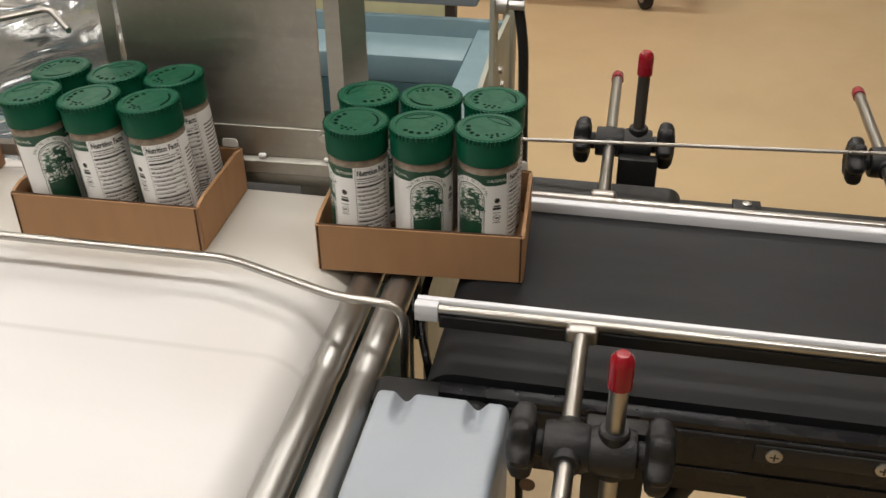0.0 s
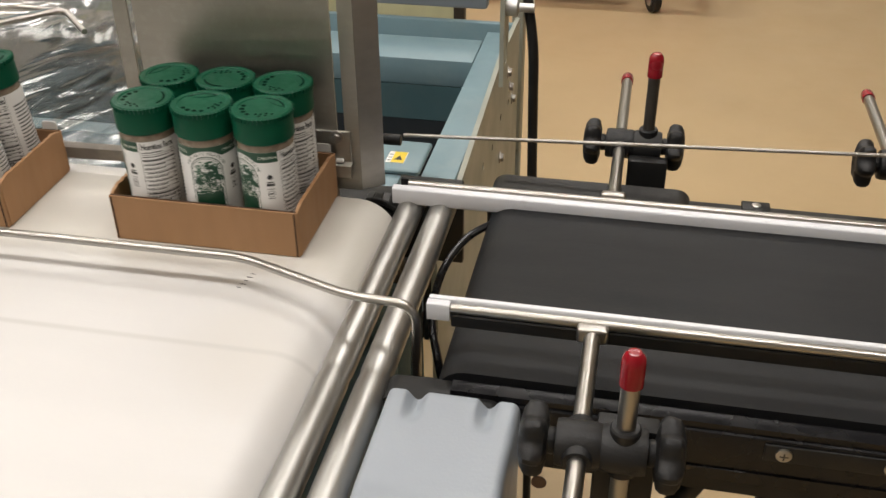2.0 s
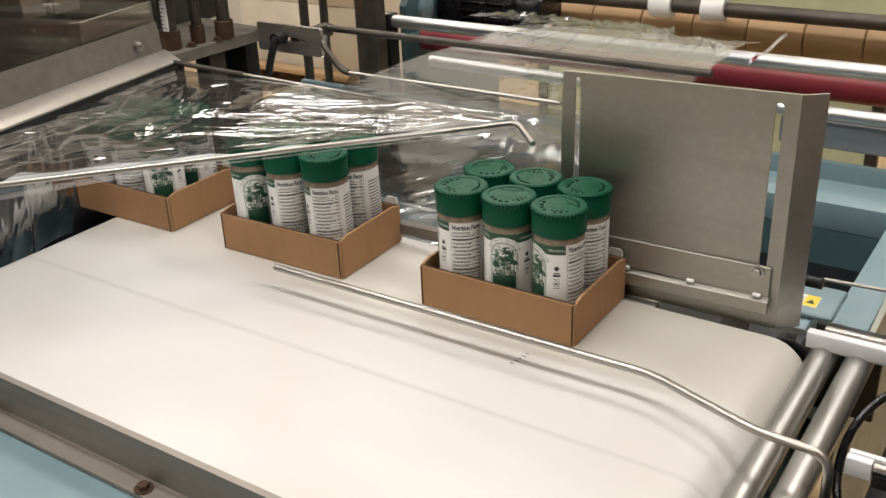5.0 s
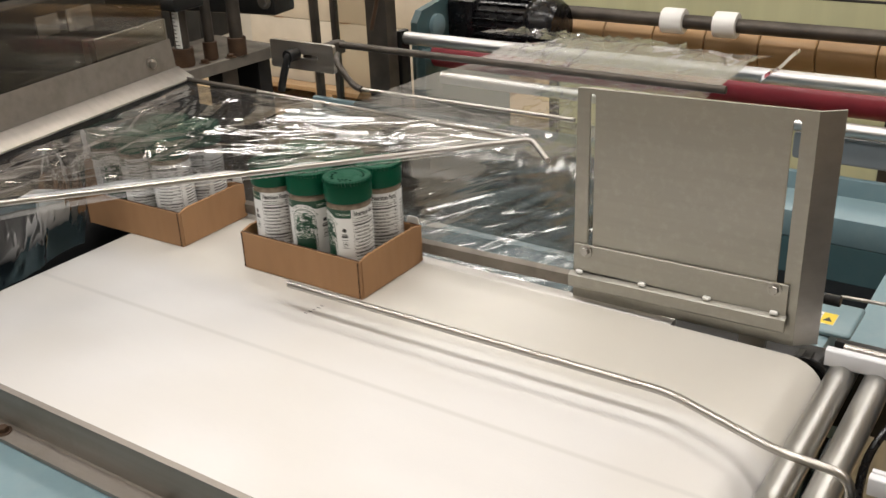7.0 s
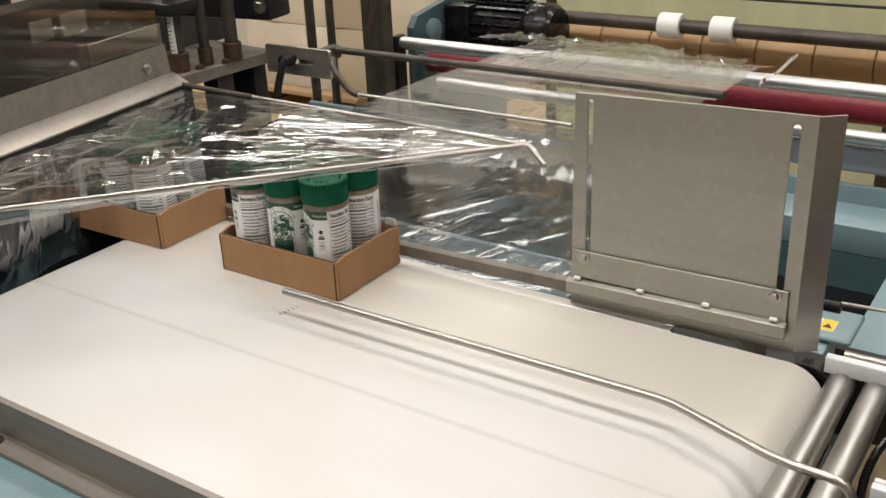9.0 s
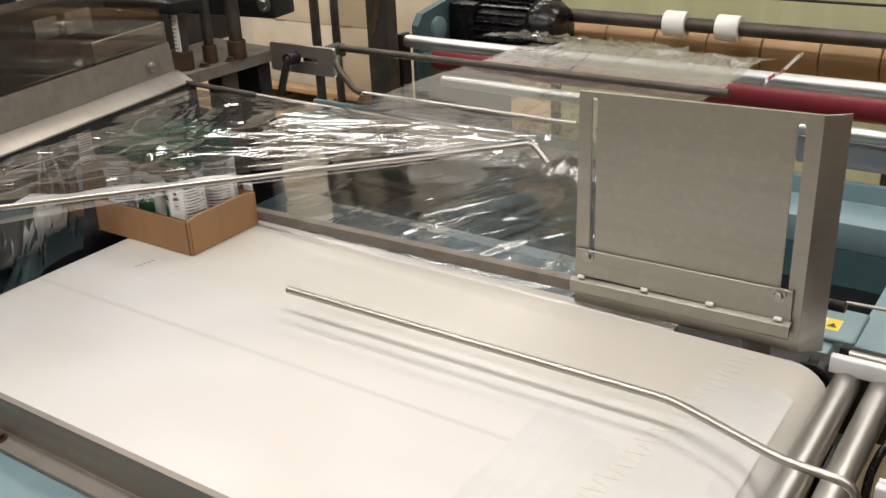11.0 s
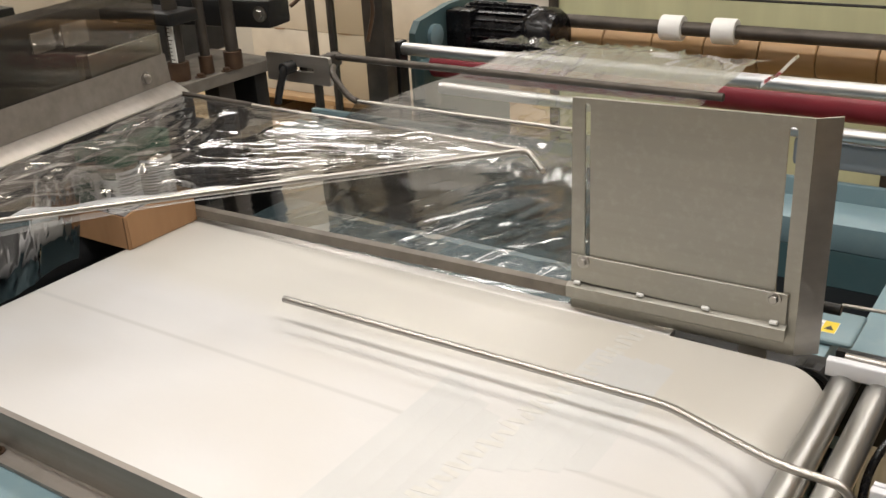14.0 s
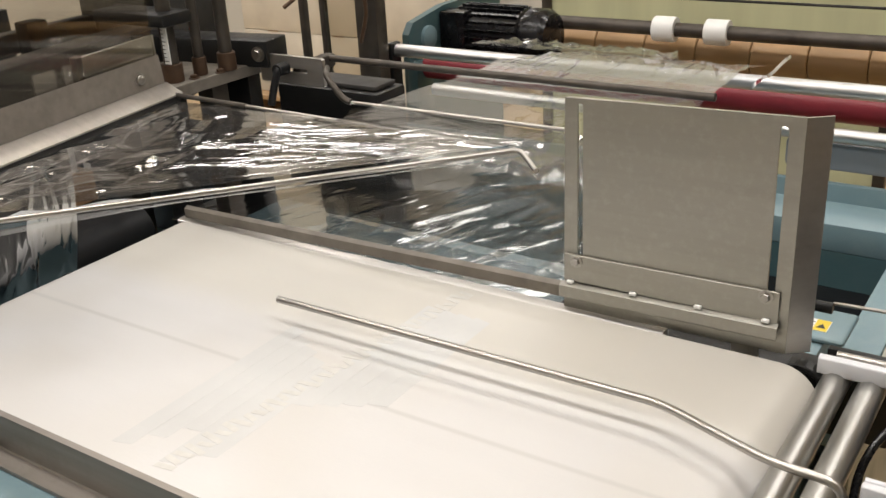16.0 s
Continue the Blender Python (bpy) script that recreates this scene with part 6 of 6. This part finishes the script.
def card_tray():
    """Open tray; its front right lower corner, seen from the operator's side, is the origin."""
    t = thing("card_tray", (0, 0, 0), "open brown corrugated cardboard tray holding six bottles", "tray", "card trays")
    part("base", box(-TL + 0.001, -0.001, 0.001, TW - 0.001, 0.0003, TT), "card", t)

    def wall(name, pts, axis, lo, hi):
        return part(name, slab(pts, axis, lo, hi, bevel=0.0005), "card", t)

    wall("front_wall", [(-TL, 0.0002), (0, 0.0002), (0, TH), (-TL, TH)], "y", 0, TT)
    wall("back_wall", [(-TL, 0.0002), (0, 0.0002), (0, TH), (-TL, TH)], "y", TW - TT, TW)
    for name, x0 in (("end_wall", -TT), ("end_wall", -TL)):
        n = 22
        crest = [(TW - TT - 0.0004 - (TW - 2 * TT - 0.0008) * k / n, TH + 0.0015 * (1 if k % 2 else -0.3) + (0.002 if 1 < k < n - 1 else 0)) for k in range(n + 1)]
        e = wall(name, [(TT + 0.0004, 0.0002), (TW - TT - 0.0004, 0.0002)] + crest, "x", x0 - (0.0006 if x0 < -0.1 else -0.0006), x0 + TT - (0.0006 if x0 < -0.1 else -0.0006))
        e["label"] = "end wall with a torn wavy rim"
    for x0 in (-0.0027, -TL + 0.0010):
        part("corner_slit", box(x0, x0 + 0.0014, -0.0004, -0.0001, 0.001, TH - 0.001), "cardedge", t)
    part("rim_edge", box(-TL + 0.001, -0.001, 0.0005, 0.0024, TH, TH + 0.0003), "cardedge", t)
    part("rim_edge", box(-TL + 0.001, -0.001, TW - 0.0021, TW - 0.0007, TH, TH + 0.0003), "cardedge", t)
    part("glue_tab", slab(rrect(-0.018, -0.004, TH - 0.012, TH + 0.0075, 0.003), "y", TW + 0.0002, TW + 0.0012), "white", t, "pale tab behind the rim")
    return t


PITCH = 0.0487
TURNS = ((-74, 17, -33, 60, 150, -66), (44, -73, -83, 200, 10, -98), (-30, -75, 41, 120, -150, 20))
LEAN = (0.0, -4.5, -1.0)
TRAYS = [(0.0, 0.0, 0.0), (-0.2535, 0.003, 1.2), (-0.492, 0.001, 0.5)]
load, riders = [], []


def loads():
    tray0, jar0 = card_tray(), bottle()
    for n, (tx, ty, yaw) in enumerate(TRAYS):
        base = pose(tx, ty, BELT + 0.0003, 0, 0, yaw)
        load.append((tray0 if n == 0 else copy_thing(tray0, base), base, n))
        for k in range(6):
            i, j = k % 3, k // 3
            m = base @ pose(-TL / 2 + (i - 1) * PITCH, TW / 2 + (j - 0.5) * PITCH, TT + 0.0002 + 0.022 * math.sin(radians(-LEAN[n])), 0, LEAN[n], 0) @ pose(0, 0, 0, 0, 0, TURNS[n][k])
            load.append((jar0 if n == 0 and k == 0 else copy_thing(jar0, m), m, n))


loads()


def belt_marks():
    t = thing("printed_mark", (-0.031, -0.038, BELT), "small black stamped mark on the white belt", "mark")
    for k in range(5):
        part("stroke", box(-0.035 + 0.001 * k, -0.0315 + 0.001 * k + 0.001 * (k % 2), -0.048 + 0.0048 * k, -0.0472 + 0.0048 * k, BELT + 0.0002, BELT + 0.0004), "ink", t)
    riders.append((t, -0.031))
    s = thing("belt_splice", (0.562, -0.09, BELT), "faint yellowish zigzag splice across the white belt", "belt splice")
    rnd = random.Random(9)
    for k in range(40):
        y = 0.088 - 0.0090 * k
        if y < -0.272:
            break
        x = 0.581 - 0.135 * (0.088 - y) + rnd.uniform(-0.002, 0.002)
        w_, d = rnd.uniform(0.006, 0.011), 0.0015 * (1 if k % 2 else -1)
        part("splice_mark", slab([(x - w_, y - 0.0028 - d), (x + w_, y - 0.0028 + d), (x + w_, y + 0.0028 + d), (x - w_, y + 0.0028 - d)], "z", BELT + 0.00025, BELT + 0.00035), "smudge", s)
    riders.append((s, 0.562))
    for k in range(9):
        x0 = 0.470 + 0.0182 * k
        q = thing("belt_patch", (x0 + 0.009, -0.12, BELT), "faint grey rubbed patch on the white belt", "stain", "rubbed belt patches")
        y0, y1 = (-0.26 + 0.02 * (k % 3), -0.045 - 0.012 * k) if k < 5 else (-0.20 + 0.01 * k, 0.05)
        part("patch", slab([(x0, y0), (x0 + 0.0180, y0 + 0.004), (x0 + 0.0180, y1 - 0.004), (x0, y1)], "z", BELT + 0.00008, BELT + 0.00015), "patch", q)
        riders.append((q, x0 + 0.009))


belt_marks()

# how far the belt has run, in metres, against the rest before 5.2 s
RUN = [(0, 0.301), (0.5, 0.2685), (1.0, 0.2265), (1.5, 0.182), (2.0, 0.116), (2.5, 0.053), (2.9, 0.002), (3.0, 0.0), (5.2, 0.0), (5.35, -0.012), (6.25, -0.134), (7.1, -0.256),
       (7.25, -0.268), (9.2, -0.268), (9.4, -0.284), (10.25, -0.388), (11.1, -0.492), (11.25, -0.508), (13.4, -0.508), (13.55, -0.521), (14.0, -0.576), (14.5, -0.642), (15.1, -0.722),
       (15.3, -0.744), (15.5, -0.750), (16.0, -0.750)]


# how each tray stands off its line: seconds, sideways, yaw
SWAY = [[(0, -0.001, 3.4), (0.5, -0.004, 2.0), (1.0, -0.002, 0.3), (1.5, 0.0, 0.0)], [(0, -0.007, 0), (1.0, -0.007, 0), (2.5, -0.004, 0), (3.0, 0.0, 0)], [(0, 0.0, 0.0), (16, 0.0, 0.0)]]

# the sealing jaws: 0 open, 1 closed
JAW = [(0, 0), (3.05, 0), (3.3, 1), (4.3, 1), (4.9, 0), (7.15, 0), (7.4, 1), (8.0, 1), (8.8, 0), (11.15, 0), (11.5, 1), (12.1, 1), (12.8, 0), (15.3, 0), (15.7, 1), (16, 1)]

FILM = [(0, 1), (1.0, 0.8), (2.0, 1), (2.9, 0.6), (3.3, 0), (4.2, 0.1), (5.2, 0), (5.6, 1), (6.9, 0.9), (7.4, 0), (7.8, 0.2), (8.3, 0), (8.8, 0.1), (9.2, 0), (9.7, 1), (11.0, 0.9), (11.4, 0),
        (12.0, 0.2), (12.6, 0), (13.3, 0.1), (13.7, 1), (14.4, 0.8), (15.0, 1), (15.4, 0), (16.0, 0.1)]


HEM = [(0, 84), (7.3, 84), (8.3, 80), (8.9, 68), (9.2, 66), (9.5, 84), (11.4, 84), (11.8, 64), (12.2, 52), (12.6, 28), (13.0, 2), (13.25, 8), (13.4, 70), (13.6, 84), (16.0, 80)]


def ride(s, y):
    """A place on the belt at s along its top run, carried round the end rollers."""
    for end, sgn in ((BX1 - BR, 1), (BX0 + BR, -1)):
        over = (s - end) * sgn / BR
        if over > 0:
            a = min(over, math.pi)
            x = end + sgn * BR * math.sin(a) - sgn * max(0.0, over - math.pi) * BR
            return pose(x, y, BELT - BR + BR * math.cos(a), 0, sgn * math.degrees(a), 0)
    return pose(s, y, BELT)


def motions():
    for ob, m, n in load:
        st, sy, sa = zip(*SWAY[n])
        c = Matrix.Translation(TRAYS[n][:2] + (0,))
        base, rows = m.translation.copy(), []
        for t, d in RUN:
            # the leaning bottles right themselves as the belt comes to rest
            up = float(np.interp(t, (2.5, 3.0), (0, 2.8))) if n == 1 and ob.name.startswith("seasoning") else 0.0
            upright = Matrix.Translation(base) @ Matrix.Rotation(radians(up), 4, "Y") @ Matrix.Translation(-base)
            dy, yaw = float(np.interp(t, st, sy)), float(np.interp(t, st, sa))
            rows.append((t, Matrix.Translation((d, dy, 0)) @ c @ Matrix.Rotation(radians(yaw), 4, "Z") @ c.inverted() @ upright @ m))
        walk(ob, rows)
    for ob, travel in jaws:
        m = Matrix.LocRotScale(ob.location, ob.rotation_euler, None)
        walk(ob, [(t, Matrix.Translation((0, 0, travel * f)) @ m) for t, f in JAW])
    # the film tightens while the belt runs and slackens when it rests
    for n, ob in enumerate(plies):
        r = random.Random(40 + n)
        rows = []
        for t, pull in FILM:
            rows.append((t, pose(-0.004 * pull + r.uniform(-0.002, 0.002), r.uniform(-0.001, 0.001), 0.001 * pull, 0.7 * r.uniform(-1, 1) * (1 - 0.4 * pull), 0.8 * r.uniform(-1, 1), 0.3 * r.uniform(-1, 1))))
        walk(ob, rows)
    # the loose hem hangs down while the film is slack and is drawn under the rod when it tightens
    for ob, c, axis in swinging:
        walk(ob, [(t, Matrix.Translation(c) @ Matrix.Rotation(math.radians(a), 4, axis) @ Matrix.Translation(-c)) for t, a in HEM])
    ts, ds = [t for t, d in RUN], [d for t, d in RUN]
    for ob, s in riders:
        y = ob.location.y
        walk(ob, [(k / 10, ride(s + float(np.interp(k / 10, ts, ds)), y)) for k in range(161)])


motions()
